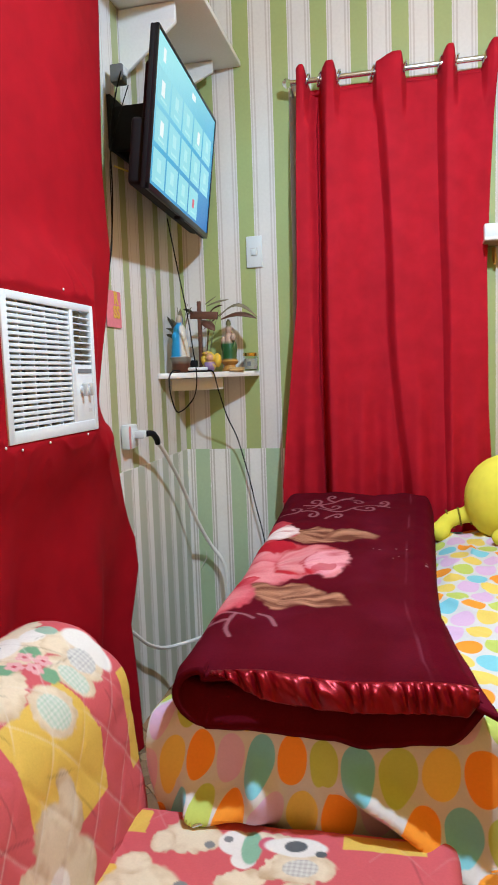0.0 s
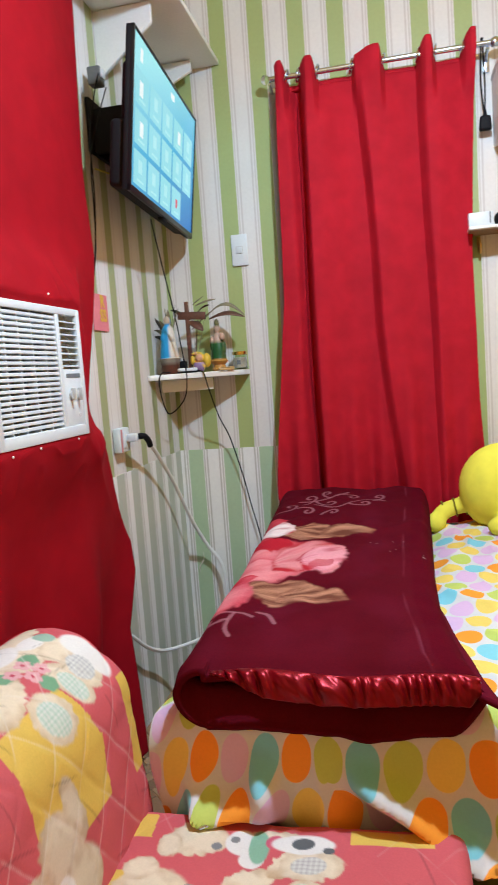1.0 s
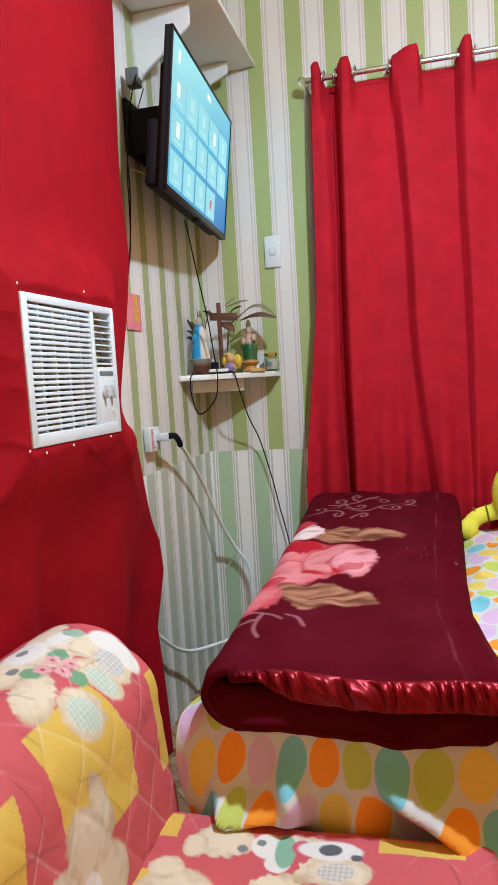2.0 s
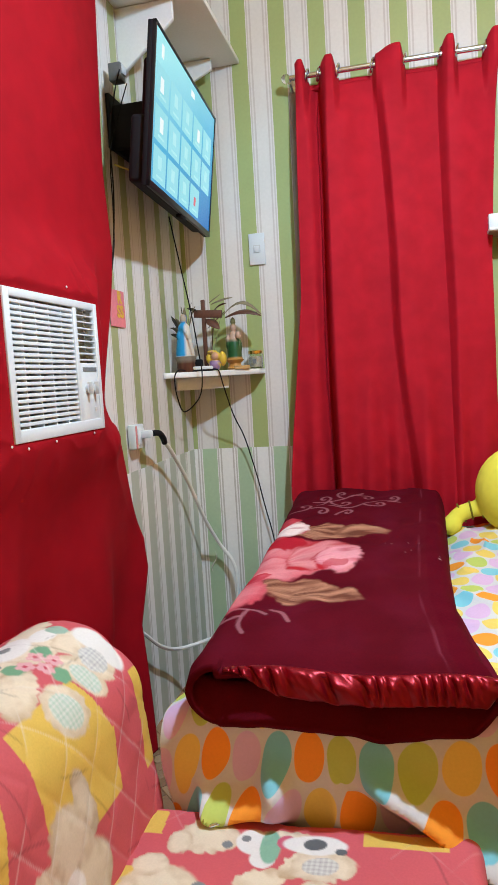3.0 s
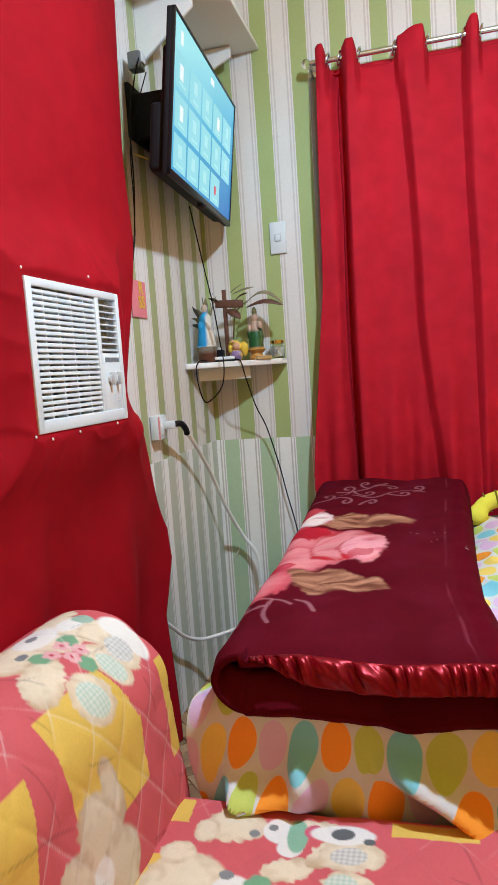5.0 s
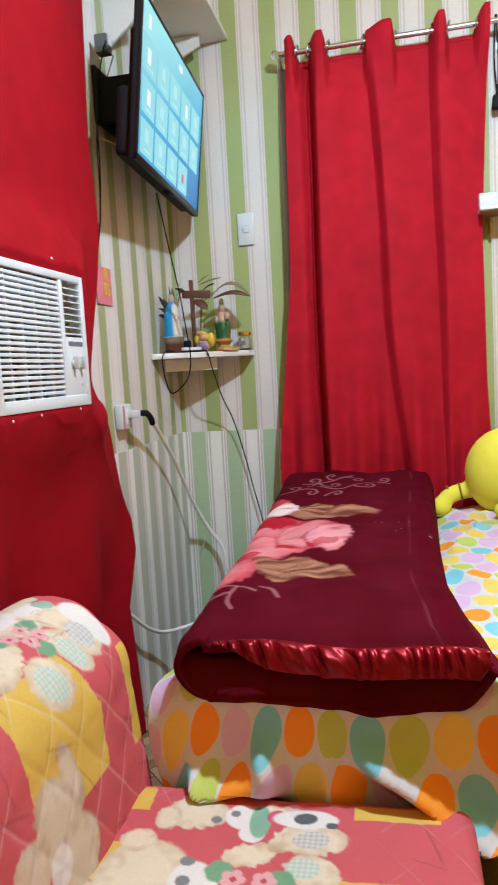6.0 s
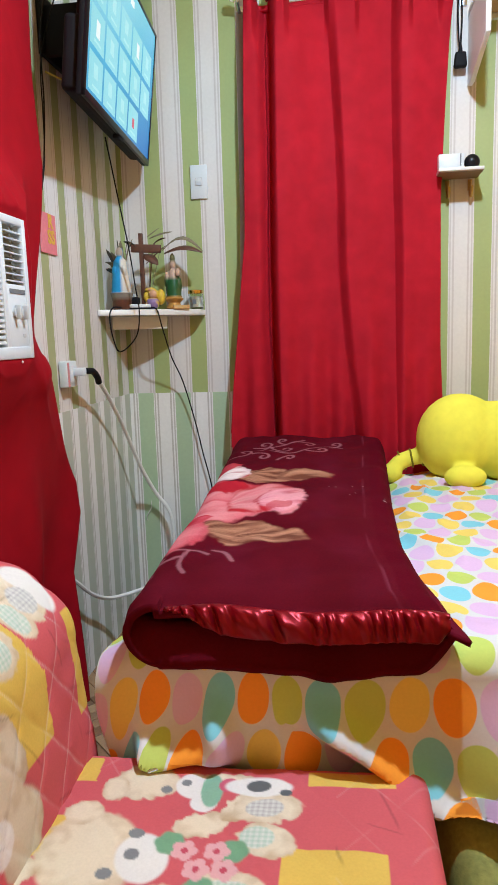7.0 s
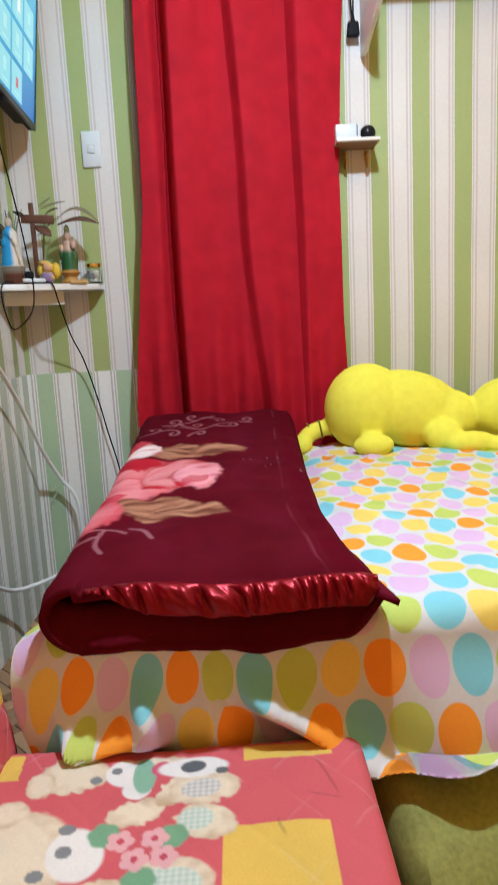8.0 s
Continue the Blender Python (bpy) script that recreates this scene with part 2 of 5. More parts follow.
def dots_mat():
    """White cotton printed with staggered egg-shaped dots in six colours."""
    m, nt, b = base_mat("dotted_cotton", 0.85)

    def math_node(op, a, bval=None, c=None):
        n = nt.nodes.new("ShaderNodeMath")
        n.operation = op
        for i, v in enumerate((a, bval, c)):
            if v is None:
                continue
            if isinstance(v, (int, float)):
                n.inputs[i].default_value = v
            else:
                nt.links.new(v, n.inputs[i])
        return n.outputs[0]

    at = nt.nodes.new("ShaderNodeAttribute")
    at.attribute_name = "flat"
    wob = node(nt, "ShaderNodeTexNoise", Scale=9, Detail=1)
    nt.links.new(at.outputs["Vector"], wob.inputs["Vector"])
    sub = nt.nodes.new("ShaderNodeVectorMath")
    sub.operation = "SUBTRACT"
    sub.inputs[1].default_value = (0.5, 0.5, 0.5)
    nt.links.new(wob.outputs["Color"], sub.inputs[0])
    sc = nt.nodes.new("ShaderNodeVectorMath")
    sc.operation = "SCALE"
    sc.inputs["Scale"].default_value = 0.013
    nt.links.new(sub.outputs[0], sc.inputs[0])
    ad = nt.nodes.new("ShaderNodeVectorMath")
    nt.links.new(at.outputs["Vector"], ad.inputs[0])
    nt.links.new(sc.outputs[0], ad.inputs[1])
    sep = nt.nodes.new("ShaderNodeSeparateXYZ")
    nt.links.new(ad.outputs[0], sep.inputs[0])
    row = math_node("MULTIPLY_ADD", sep.outputs[1], 1 / ROW_STEP, 20 - 1.355 / ROW_STEP)
    ri = math_node("FLOOR", row)
    odd = math_node("MULTIPLY", math_node("FLOORED_MODULO", ri, 2.0), 0.5)
    colu = math_node("ADD", math_node("DIVIDE", sep.outputs[0], COL_STEP), math_node("SUBTRACT", 0.5, odd))
    ci = math_node("FLOOR", colu)
    fx = math_node("MULTIPLY", math_node("SUBTRACT", math_node("FRACT", colu), 0.5), COL_STEP / 0.0335)
    fy = math_node("MULTIPLY", math_node("SUBTRACT", math_node("FRACT", row), 0.5), ROW_STEP / 0.0460)
    egg = math_node("MULTIPLY_ADD", fy, 0.07, 1.0)
    fx = math_node("MULTIPLY", fx, egg)
    d = math_node("SQRT", math_node("ADD", math_node("MULTIPLY", fx, fx), math_node("MULTIPLY", fy, fy)))
    mr = node(nt, "ShaderNodeMapRange")
    mr.inputs[1].default_value, mr.inputs[2].default_value = 0.97, 1.02
    mr.inputs[3].default_value, mr.inputs[4].default_value = 1.0, 0.0
    nt.links.new(d, mr.inputs[0])
    # colours run in steps along each row, and step by two from row to row
    pick = math_node("FRACT", math_node("DIVIDE", math_node("ADD", math_node("MULTIPLY", ci, 2.0), math_node("MULTIPLY_ADD", ri, 3.0, 0.5)), 7.0))
    ramp = nt.nodes.new("ShaderNodeValToRGB")
    ramp.color_ramp.interpolation = "CONSTANT"
    ink = {"t": (0.20, 0.56, 0.66), "y": (0.78, 0.58, 0.12), "o": (0.88, 0.30, 0.02), "g": (0.48, 0.58, 0.12), "l": (0.66, 0.44, 0.66)}

    def fill(ramp, letters):
        el = ramp.color_ramp.elements
        while len(el) < len(letters):
            el.new(0.5)
        for i, (e, c) in enumerate(zip(el, letters)):
            e.position, e.color = i / len(letters), (*ink[c], 1)

    fill(ramp, "tyolgyl")
    nt.links.new(pick, ramp.inputs[0])
    colour = ramp.outputs[0]
    # the order of the inks in the rows along the bed's front edge
    along = math_node("FRACT", math_node("DIVIDE", math_node("ADD", ci, 9.5), 18.0))
    for number, letters in ((18, "tyglotlygtlyoltgyo"), (19, "oylglytgotylgtylgo"), (20, "gtlyoltogtgyoltgyl"), (21, "lyotgolyolotgolyto"), (22, "ytolygtolgytolgyot")):
        rr = nt.nodes.new("ShaderNodeValToRGB")
        rr.color_ramp.interpolation = "CONSTANT"
        fill(rr, letters)
        nt.links.new(along, rr.inputs[0])
        pickrow = nt.nodes.new("ShaderNodeMix")
        pickrow.data_type = "RGBA"
        nt.links.new(math_node("COMPARE", ri, float(number), 0.1), pickrow.inputs["Factor"])
        nt.links.new(colour, pickrow.inputs["A"])
        nt.links.new(rr.outputs[0], pickrow.inputs["B"])
        colour = pickrow.outputs["Result"]
    mx = nt.nodes.new("ShaderNodeMix")
    mx.data_type = "RGBA"
    mx.inputs["A"].default_value = (0.62, 0.62, 0.625, 1)
    nt.links.new(mr.outputs[0], mx.inputs["Factor"])
    nt.links.new(colour, mx.inputs["B"])
    vary(nt, mx.outputs["Result"], b, 0.05, 6, 200)
    add_bump(nt, b, 700, 0.2, 0.0006)
    return m


dotted = dots_mat()


# bed: two mattresses, the dotted sheet over the upper one hangs down in front
def over_edge(s, edge, r):
    """Follows a sheet over a rounded edge: how far along and how far down the place s metres along it lies."""
    if s < edge - r:
        return s, 0.0
    a = (s - edge + r) / r
    if a < math.pi / 2:
        return edge - r + r * math.sin(a), r * (1 - math.cos(a))
    return edge, r + (a - math.pi / 2) * r


bed = thing("bed", (1.3, -0.8, 0), "low double bed with stacked mattresses against the striped wall", "bed")
BED = Vector((1.3, -0.8, 0))


def at_bed(bm):
    bmesh.ops.translate(bm, verts=bm.verts, vec=-BED)
    return bm


part("mattress", at_bed(boxed(0.475, 2.5, -1.40, -0.12, 0.24, 0.50, 0.05, 3)), white_paint, bed)
part("lower_mattress", at_bed(boxed(0.485, 2.5, -1.36, -0.12, 0.06, 0.238, 0.04, 3)), olive_cloth, bed, "olive green cover")
part("bed_base", at_bed(boxed(0.48, 2.5, -1.32, -0.12, 0.0, 0.058)), dark_wood, bed)


def skirt(u, v):
    y = -1.415 - 0.03 * v - 0.34 * smoothstep(0.94, 1.02, 0.48 + 1.95 * u) * v ** 0.6 - 0.022 * math.sin(u * 26 + 2 * v) - 0.035 * wave(u * 9, v * 3)
    return 0.48 + 1.95 * u - BED.x, y - BED.y, 0.30 - 0.295 * v


solid(part("bed_skirt", sheet(90, 14, skirt), olive_cloth, bed, "crumpled olive green bed skirt"), 0.004)


def sheet_place(u, v):
    # s runs from the hanging left side to the right, q from the wall to the hem
    s, q = -0.22 + 2.35 * u, 1.66 * v
    x, dx = over_edge(-s, 0.0, 0.045)
    x, dx = (0.375 - x, dx) if s < 0 else (0.375 + s, 0.0)
    if s > -0.045:
        x, dx = 0.375 + max(s, 0), 0.0
    y, dy = over_edge(q, 1.33, 0.05)
    y = -0.13 - y
    x += 0.085 * (1 - smoothstep(0.95, 1.30, q)) * smoothstep(0.3, 0.0, s)
    top = 0.535 + 0.012 * wave(s * 3, q * 3) + 0.006 * wave(s * 9, q * 7, 3) + 0.010 * (1 - abs(wave(s * 4 + q * 2, q * 5 - s * 3, 9))) ** 8 + 0.008 * (1 - abs(wave(s * 7 - q * 3, q * 6 + s * 2, 19))) ** 7 * smoothstep(1.25, 0.9, q) + 0.024 * smoothstep(0.55, 0.65, s) * (1 - smoothstep(0.3, 1.2, q))
    top -= 0.048 * smoothstep(0.11, -0.02, s) * smoothstep(0.9, 1.2, q)
    drop = max(dx, dy) + 0.25 * min(dx, dy)
    z = top - drop
    if dy > 0.02:
        k = smoothstep(0.02, 0.25, dy)
        flare = 0.012 + 0.055 * smoothstep(0.45, 0.75, s)
        y -= k * (flare + 0.014 * math.sin(s * 17 + 1) * k + 0.012 * wave(s * 7, dy * 6))
        # a fold that runs down to the right, a shorter one and a bulge at the left
        line = 0.412 - 0.58 * (s - 0.385) + 0.006 * math.sin(s * 15 + 1) + 0.012 * wave(s * 8, 4)
        d = z - line
        if 0.30 < s < 0.85:
            reach = smoothstep(0.34, 0.43, s) * smoothstep(0.85, 0.68, s)
            y -= (0.050 + 0.012 * wave(s * 6, 2)) * math.exp(-(d / 0.026) ** 2) * reach
            if d < 0:
                y += 0.045 * smoothstep(0, -0.07, d) * reach
        d2 = z - (0.352 - 0.07 * (s - 0.10) + 0.006 * math.sin(s * 40))
        y -= 0.058 * math.exp(-(d2 / 0.022) ** 2) * smoothstep(0.05, 0.085, s) * smoothstep(0.29, 0.17, s)
        y -= 0.064 * math.exp(-((z - 0.386 + 0.3 * (s - 0.22)) / 0.040) ** 2 - ((s - 0.222) / 0.030) ** 2)
        y -= 0.010 * math.exp(-((s - 0.315 - 0.15 * (0.45 - z)) / 0.012) ** 2) * k
    if s < 0.16:
        x += 0.045 * smoothstep(0.06, 0.24, dy) * smoothstep(0.16, 0.0, s)
    if dx > 0.02:
        x += 0.02 * smoothstep(0.02, 0.2, dx) + 0.010 * math.sin(q * 19) * smoothstep(0.02, 0.2, dx)
    z = max(z, 0.262 - 0.02 * math.sin(s * 5) + 0.045 * smoothstep(0.5, 0.65, s))
    return x - BED.x, y - BED.y, z


def sheet_flat(u, v):
    """The place on the unfolded cloth; the upper part of its hanging left is gathered."""
    s, q = -0.22 + 2.35 * u, 1.66 * v
    gather = 0.0575 + 0.0150 * smoothstep(1.36, 1.62, q) if s < 0.401 else COL_STEP
    # on the bed the cloth is gathered into many small wrinkles
    slack = max(0.0, 1.27 - q)
    return (s - 0.401) * COL_STEP / gather * (1 + 0.16 * smoothstep(0.0, 0.3, slack)), q - 0.28 * slack + 0.010 * wave(s * 7, q * 6, 41) * smoothstep(0.0, 0.2, slack)


bed_sheet = thing("bed_sheet", BED, "white cotton sheet with coloured egg-shaped dots, rumpled over the bed", "bed sheet")
solid(part("cloth", sheet(420, 300, sheet_place, flat=sheet_flat), dotted, bed_sheet), 0.003)


# folded blanket
PLUM, WINE = (0.100, 0.0044, 0.0118), (0.083, 0.0034, 0.0084)
ROSE, PALE, DEEP, LEAF, SCROLL = (0.56, 0.085, 0.115), (0.70, 0.30, 0.31), (0.42, 0.02, 0.03), (0.34, 0.15, 0.085), (0.38, 0.15, 0.18)


def scroll(x, y, size, turn, hand=1):
    """A printed tendril: a stem that runs into a coil, from its root."""
    pts = [(-1.3, -0.35), (-0.9, -0.55), (-0.35, -0.6)]
    pts += [((0.55 - 0.055 * k) * math.cos(-1.3 + 0.75 * k), (0.55 - 0.055 * k) * math.sin(-1.3 + 0.75 * k)) for k in range(8)]
    c, s = math.cos(turn), math.sin(turn)
    return [(x + size * (px * c - hand * py * s), y + size * 1.5 * (px * s + hand * py * c)) for px, py in pts]


SPRAYS = [scroll(0.50, -0.37, 0.040, 0.4), scroll(0.565, -0.43, 0.034, -0.3, -1), scroll(0.555, -0.27, 0.040, 1.0), scroll(0.63, -0.34, 0.042, -0.7), scroll(0.65, -0.45, 0.030, 0.6, -1),
          scroll(0.70, -0.26, 0.040, 0.2, -1), scroll(0.745, -0.37, 0.036, -0.2), scroll(0.79, -0.28, 0.030, 0.9), scroll(0.61, -0.22, 0.028, 2.2, -1),
          [(0.58, -0.36), (0.66, -0.40), (0.74, -0.31), (0.81, -0.33)], [(0.52, -0.30), (0.60, -0.30), (0.68, -0.20)],
          [(0.44, -1.22), (0.51, -1.225), (0.545, -1.25)], [(0.50, -1.225), (0.495, -1.29), (0.515, -1.34)], [(0.55, -1.22), (0.58, -1.25), (0.60, -1.29)],
          [(0.455, -1.25), (0.445, -1.29), (0.45, -1.33)], [(0.44, -1.27), (0.49, -1.26)]]
SPRAYS = [[(q.x, q.y) for q in smooth_line([(x, y, 0) for x, y in line], 5)] for line in SPRAYS]


def streak(x, y, bx, by, rx):
    """The angle and the share of the length at which a point lies from the base of a petal or leaf."""
    return math.atan2((y - by) * 0.7, x - bx + 0.02), math.hypot(x - bx, y - by) / (2 * rx)


def blanket_right(y):
    return lerp([(-1.52, 0.995), (-1.40, 0.955), (-1.14, 0.925), (-0.83, 0.925), (-0.2, 0.945)], y)


def blanket_left(y):
    """The outermost line of the fold."""
    return lerp([(-1.52, 0.440), (-1.40, 0.444), (-0.83, 0.450), (-0.2, 0.428)], y)


def blanket_print(x, y, top):
    n = wave(x * 30, y * 14, 5)
    c = mix(PLUM, WINE, min(1, max(0, 0.5 + 0.9 * wave(x * 6, y * 4))))
    c = mix(c, (0.12, 0.008, 0.023), 0.6 * max(0.0, wave(x * 11, y * 7, 21)))
    if not top:
        return c
    # a plain redder border along the right edge, sewn on with a pale seam, and a few bits of lint
    rim = blanket_right(y) - x
    c = mix(c, (0.088, 0.0025, 0.009), 1 - smoothstep(0.040, 0.046, rim + 0.004 * wave(y * 9)))
    c = mix(c, (0.19, 0.035, 0.06), 0.5 * (1 - smoothstep(0.0008, 0.0035, abs(rim - 0.062 - 0.006 * wave(y * 4, 8)))) * max(0.0, min(1.0, 0.4 + 2 * wave(y * 7, 3))))
    if wave(x * 120, y * 80, 31) > 0.62 and wave(x * 3, y * 3, 77) > 0.52:
        c = mix(c, (0.45, 0.32, 0.33), 0.5)
    xx, yy = x + 0.016 * wave(x * 22, y * 16) + 0.006 * wave(x * 70, y * 50), y + 0.032 * wave(x * 18, y * 12, 7) + 0.008 * wave(x * 60, y * 50, 3)
    for line in SPRAYS:
        k = near_line(x, y, line, 0.0048)
        if k > 0:
            c = mix(c, SCROLL, 0.6 * k)
    # leaves
    for cx, cy, rx, ry, turn in ((0.655, -0.665, 0.125, 0.055, 0.06), (0.60, -0.63, 0.06, 0.05, 0.2), (0.60, -1.115, 0.115, 0.06, -0.18), (0.66, -1.13, 0.085, 0.05, -0.3)):
        k = inside(xx, yy, cx, cy, rx, ry, turn)
        if k > 0:
            ang, far = streak(x, y, cx - rx, cy, rx)
            tone = 0.45 + 0.75 * wave(ang * 7 + cx * 9, far * 2, 2) + 0.45 * wave(ang * 22, far * 5, 6)
            c = mix(c, mix((0.15, 0.05, 0.03), (0.47, 0.22, 0.135), min(1, max(0, tone))), k)
    # petals, from the outside in
    for cx, cy, rx, ry, turn, a, b in ((0.44, -0.56, 0.07, 0.08, 0.3, ROSE, DEEP), (0.455, -0.80, 0.075, 0.13, 0.2, DEEP, ROSE), (0.43, -1.12, 0.085, 0.10, 0.4, PALE, ROSE),
                                       (0.54, -0.88, 0.125, 0.15, 0.0, ROSE, PALE), (0.50, -0.96, 0.12, 0.10, 0.2, PALE, ROSE), (0.62, -0.87, 0.10, 0.12, 0.1, PALE, ROSE),
                                       (0.665, -0.90, 0.062, 0.10, -0.1, (0.74, 0.30, 0.36), PALE), (0.50, -0.63, 0.052, 0.065, 0.2, (0.82, 0.76, 0.74), (0.78, 0.55, 0.54)),
                                       (0.500, -0.765, 0.060, 0.055, 0.5, (0.40, 0.014, 0.030), DEEP), (0.470, -1.02, 0.030, 0.045, 0.5, (0.46, 0.03, 0.05), ROSE)):
        k = inside(xx, yy, cx, cy, rx, ry, turn, 0.07)
        if k > 0:
            d = math.hypot((x - cx) / rx, (y - cy) / ry)
            ang, far = streak(x, y, cx - rx, cy - 0.3 * ry, rx)
            rib = 0.75 * wave(ang * 3.5 + cy * 9, far * 1.6, 4) + 0.22 * wave(ang * 13, far * 3, 8)
            c2 = mix(a, b, min(1, max(0, 0.30 + 0.35 * (far - 0.5) + rib)))
            c = mix(c, mix(c2, DEEP, min(1, 1.3 * max(0.0, -rib) + 0.75 * smoothstep(0.80, 1.0, d) * (1 - 0.6 * far))), k)
    if inside(xx, yy, 0.655, -0.955, 0.05, 0.022, 0.5) > 0.5:
        c = mix(c, DEEP, 0.6)
    return c


blanket = thing("blanket", (0.7, -0.8, 0.53), "folded maroon fleece blanket printed with a pink rose, on the bed", "blanket")
BL = Vector((0.7, -0.8, 0.53))


def blanket_shell(u, v):
    """A thick cloth folded over at its left: u runs from the lower right edge round the fold to the upper right edge."""
    y = -0.15 - (1.324 + 0.004 * math.sin(9 * u)) * v
    right = blanket_right(y)
    bend = blanket_left(y) + 0.052
    lift = 0.065 * (y + 1.45)
    calm = 1 - smoothstep(-1.30, -1.44, y)
    zt = 0.606 + lift + calm * (0.014 * wave(u * 6, y * 5) + 0.005 * wave(u * 18, y * 14, 2))
    zb = 0.560 - 0.062 * smoothstep(-1.43, -1.48, y) * smoothstep(-0.01, 0.05, u) + (0.009 * wave(u * 11, 3) + 0.004 * wave(u * 30, 6)) * smoothstep(-1.2, -1.45, y)
    r = (zt - zb) / 2
    if u < 0.36:
        k = u / 0.36
        x, z = right + 0.02 + (bend - right - 0.02) * k, zb + 0.004 * math.sin(11 * k)
    elif u < 0.50:
        a = (u - 0.36) / 0.14 * math.pi
        x, z = bend - 0.052 * math.sin(a), (zb + zt) / 2 - r * math.cos(a)
    elif u < 0.93:
        k = (u - 0.50) / 0.43
        x, z = bend + (right - 0.02 - bend) * k, zt + 0.006 * math.sin(k * math.pi)
    else:
        k = (u - 0.93) / 0.07
        x, z = right - 0.02 + 0.028 * math.sin(k * 1.5), zt - (zt - 0.585) * 0.85 * k * k
    front = smoothstep(-1.40, -1.465, y)
    if u < 0.05:
        # the lower edge curls up at the right
        k = 1 - u / 0.05
        z += 0.020 * k * k
        x -= 0.006 * k * k
    if u > 0.5:
        z -= (0.012 + 0.016 * (u - 0.5)) * front * front
        y -= 0.006 * front * math.sin(u * 30)
    return x - BL.x, y - BL.y, z - BL.z


solid(part("cloth", sheet(300, 330, blanket_shell, paint=lambda u, v, p: blanket_print(p.x + BL.x, p.y + BL.y, u > 0.4)), blanket_mat, blanket), 0.014, 0.0)
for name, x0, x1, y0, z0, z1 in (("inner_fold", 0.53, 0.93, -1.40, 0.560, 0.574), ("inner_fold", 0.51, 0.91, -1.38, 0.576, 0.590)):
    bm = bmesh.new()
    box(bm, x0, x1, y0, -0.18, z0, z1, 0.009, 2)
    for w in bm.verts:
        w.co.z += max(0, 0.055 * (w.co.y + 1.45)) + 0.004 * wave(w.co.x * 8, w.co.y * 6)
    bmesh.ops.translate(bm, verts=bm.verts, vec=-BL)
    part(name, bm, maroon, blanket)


def trim_place(u, v):
    """The ruffled satin edge, which hangs from the upper layer's front."""
    x = 0.512 + 0.471 * u
    full = smoothstep(-0.02, 0.25, u) * (1 - 0.5 * smoothstep(0.95, 1.0, u))
    # slanting puckers in groups, with smooth stretches between them
    group = (0.30 + 0.70 * abs(math.sin(u * 9 + 0.6))) * (1 - 0.45 * smoothstep(0.45, 0.75, u))
    pucker = math.sin(u * 100 + 8 * math.sin(u * 8) + 6 * wave(u * 7, 5) - 4.2 * v)
    ruffle = (abs(pucker) ** 0.6 * (1 if pucker > 0 else -1)) * group + 0.5 * wave(u * 40 - 3 * v, v * 3)
    y = -1.471 - (0.006 + 0.014 * full) * math.sin(v * 1.9) - 0.0078 * ruffle * math.sin(v * 2.9)
    z = 0.606 + 0.004 * full - 0.004 * u - 0.050 * full * (1 - math.cos(v * 1.5)) + 0.003 * ruffle * v + 0.005 * math.sin(u * 9)
    return x - BL.x, y - BL.y, z - BL.z


solid(part("satin_edge", sheet(300, 22, trim_place), satin, blanket, "ruffled dark red satin edge"), 0.004)


def flap_place(u, v):
    """The under layer's corner that sticks out at the right."""
    y = -1.05 - 0.45 * u
    outer = lerp([(-1.50, 1.012), (-1.47, 1.008), (-1.40, 0.990), (-1.31, 0.975), (-1.05, 0.935)], y)
    x = 0.90 + v * (outer - 0.90)
    y += 0.05 * (1 - v) * smoothstep(0.8, 1.0, u)
    z = 0.597 - 0.020 * v * v - 0.006 * u + 0.003 * math.sin(u * 12)
    return x - BL.x, y - BL.y, z - BL.z


solid(part("corner_flap", sheet(60, 16, flap_place, paint=lambda u, v, p: mix(PLUM, (0.12, 0.006, 0.02), 0.4 + 0.5 * wave(u * 8, v * 4))), blanket_mat, blanket), 0.010)


# ---- sofa chair with a printed quilted cover ----
def sofa_profile(a):
    """The outline of the backrest, by the length a in metres from the seat upwards: x, z."""
    if a < 0.20:
        return 0.375 - 0.10 * a - 0.10 * a * a, 0.335 + a
    r = 0.155
    turn = (a - 0.20) / r
    if turn < math.pi:
        return 0.351 - r + r * math.cos(turn), 0.535 + r * math.sin(turn)
    return 0.351 - 2 * r, 0.535 - (turn - math.pi) * r


RED, YEL, CREAM, MINT, PINK = (0.56, 0.095, 0.113), (0.66, 0.44, 0.085), (0.70, 0.60, 0.46), (0.36, 0.52, 0.43), (0.68, 0.36, 0.38)


def flowers(c, x, y, cx, cy, s):
    for a in range(3):
        for lx, ly in ((0.9, 0.4), (-0.9, 0.5), (0.2, -1.0)):
            c = mix(c, (0.16, 0.34, 0.20), inside(x, y, cx + lx * s, cy + ly * s, 0.45 * s, 0.3 * s, a))
    for dx, dy in ((-0.45, 0.3), (0.45, 0.35), (0.0, -0.35), (0.75, -0.3)):
        fx, fy = cx + dx * s, cy + dy * s
        for k in range(5):
            c = mix(c, PINK, inside(x, y, fx + 0.22 * s * math.cos(k * 1.257), fy + 0.22 * s * math.sin(k * 1.257), 0.17 * s, 0.17 * s))
        c = mix(c, (0.5, 0.06, 0.1), inside(x, y, fx, fy, 0.1 * s, 0.1 * s))
    return c


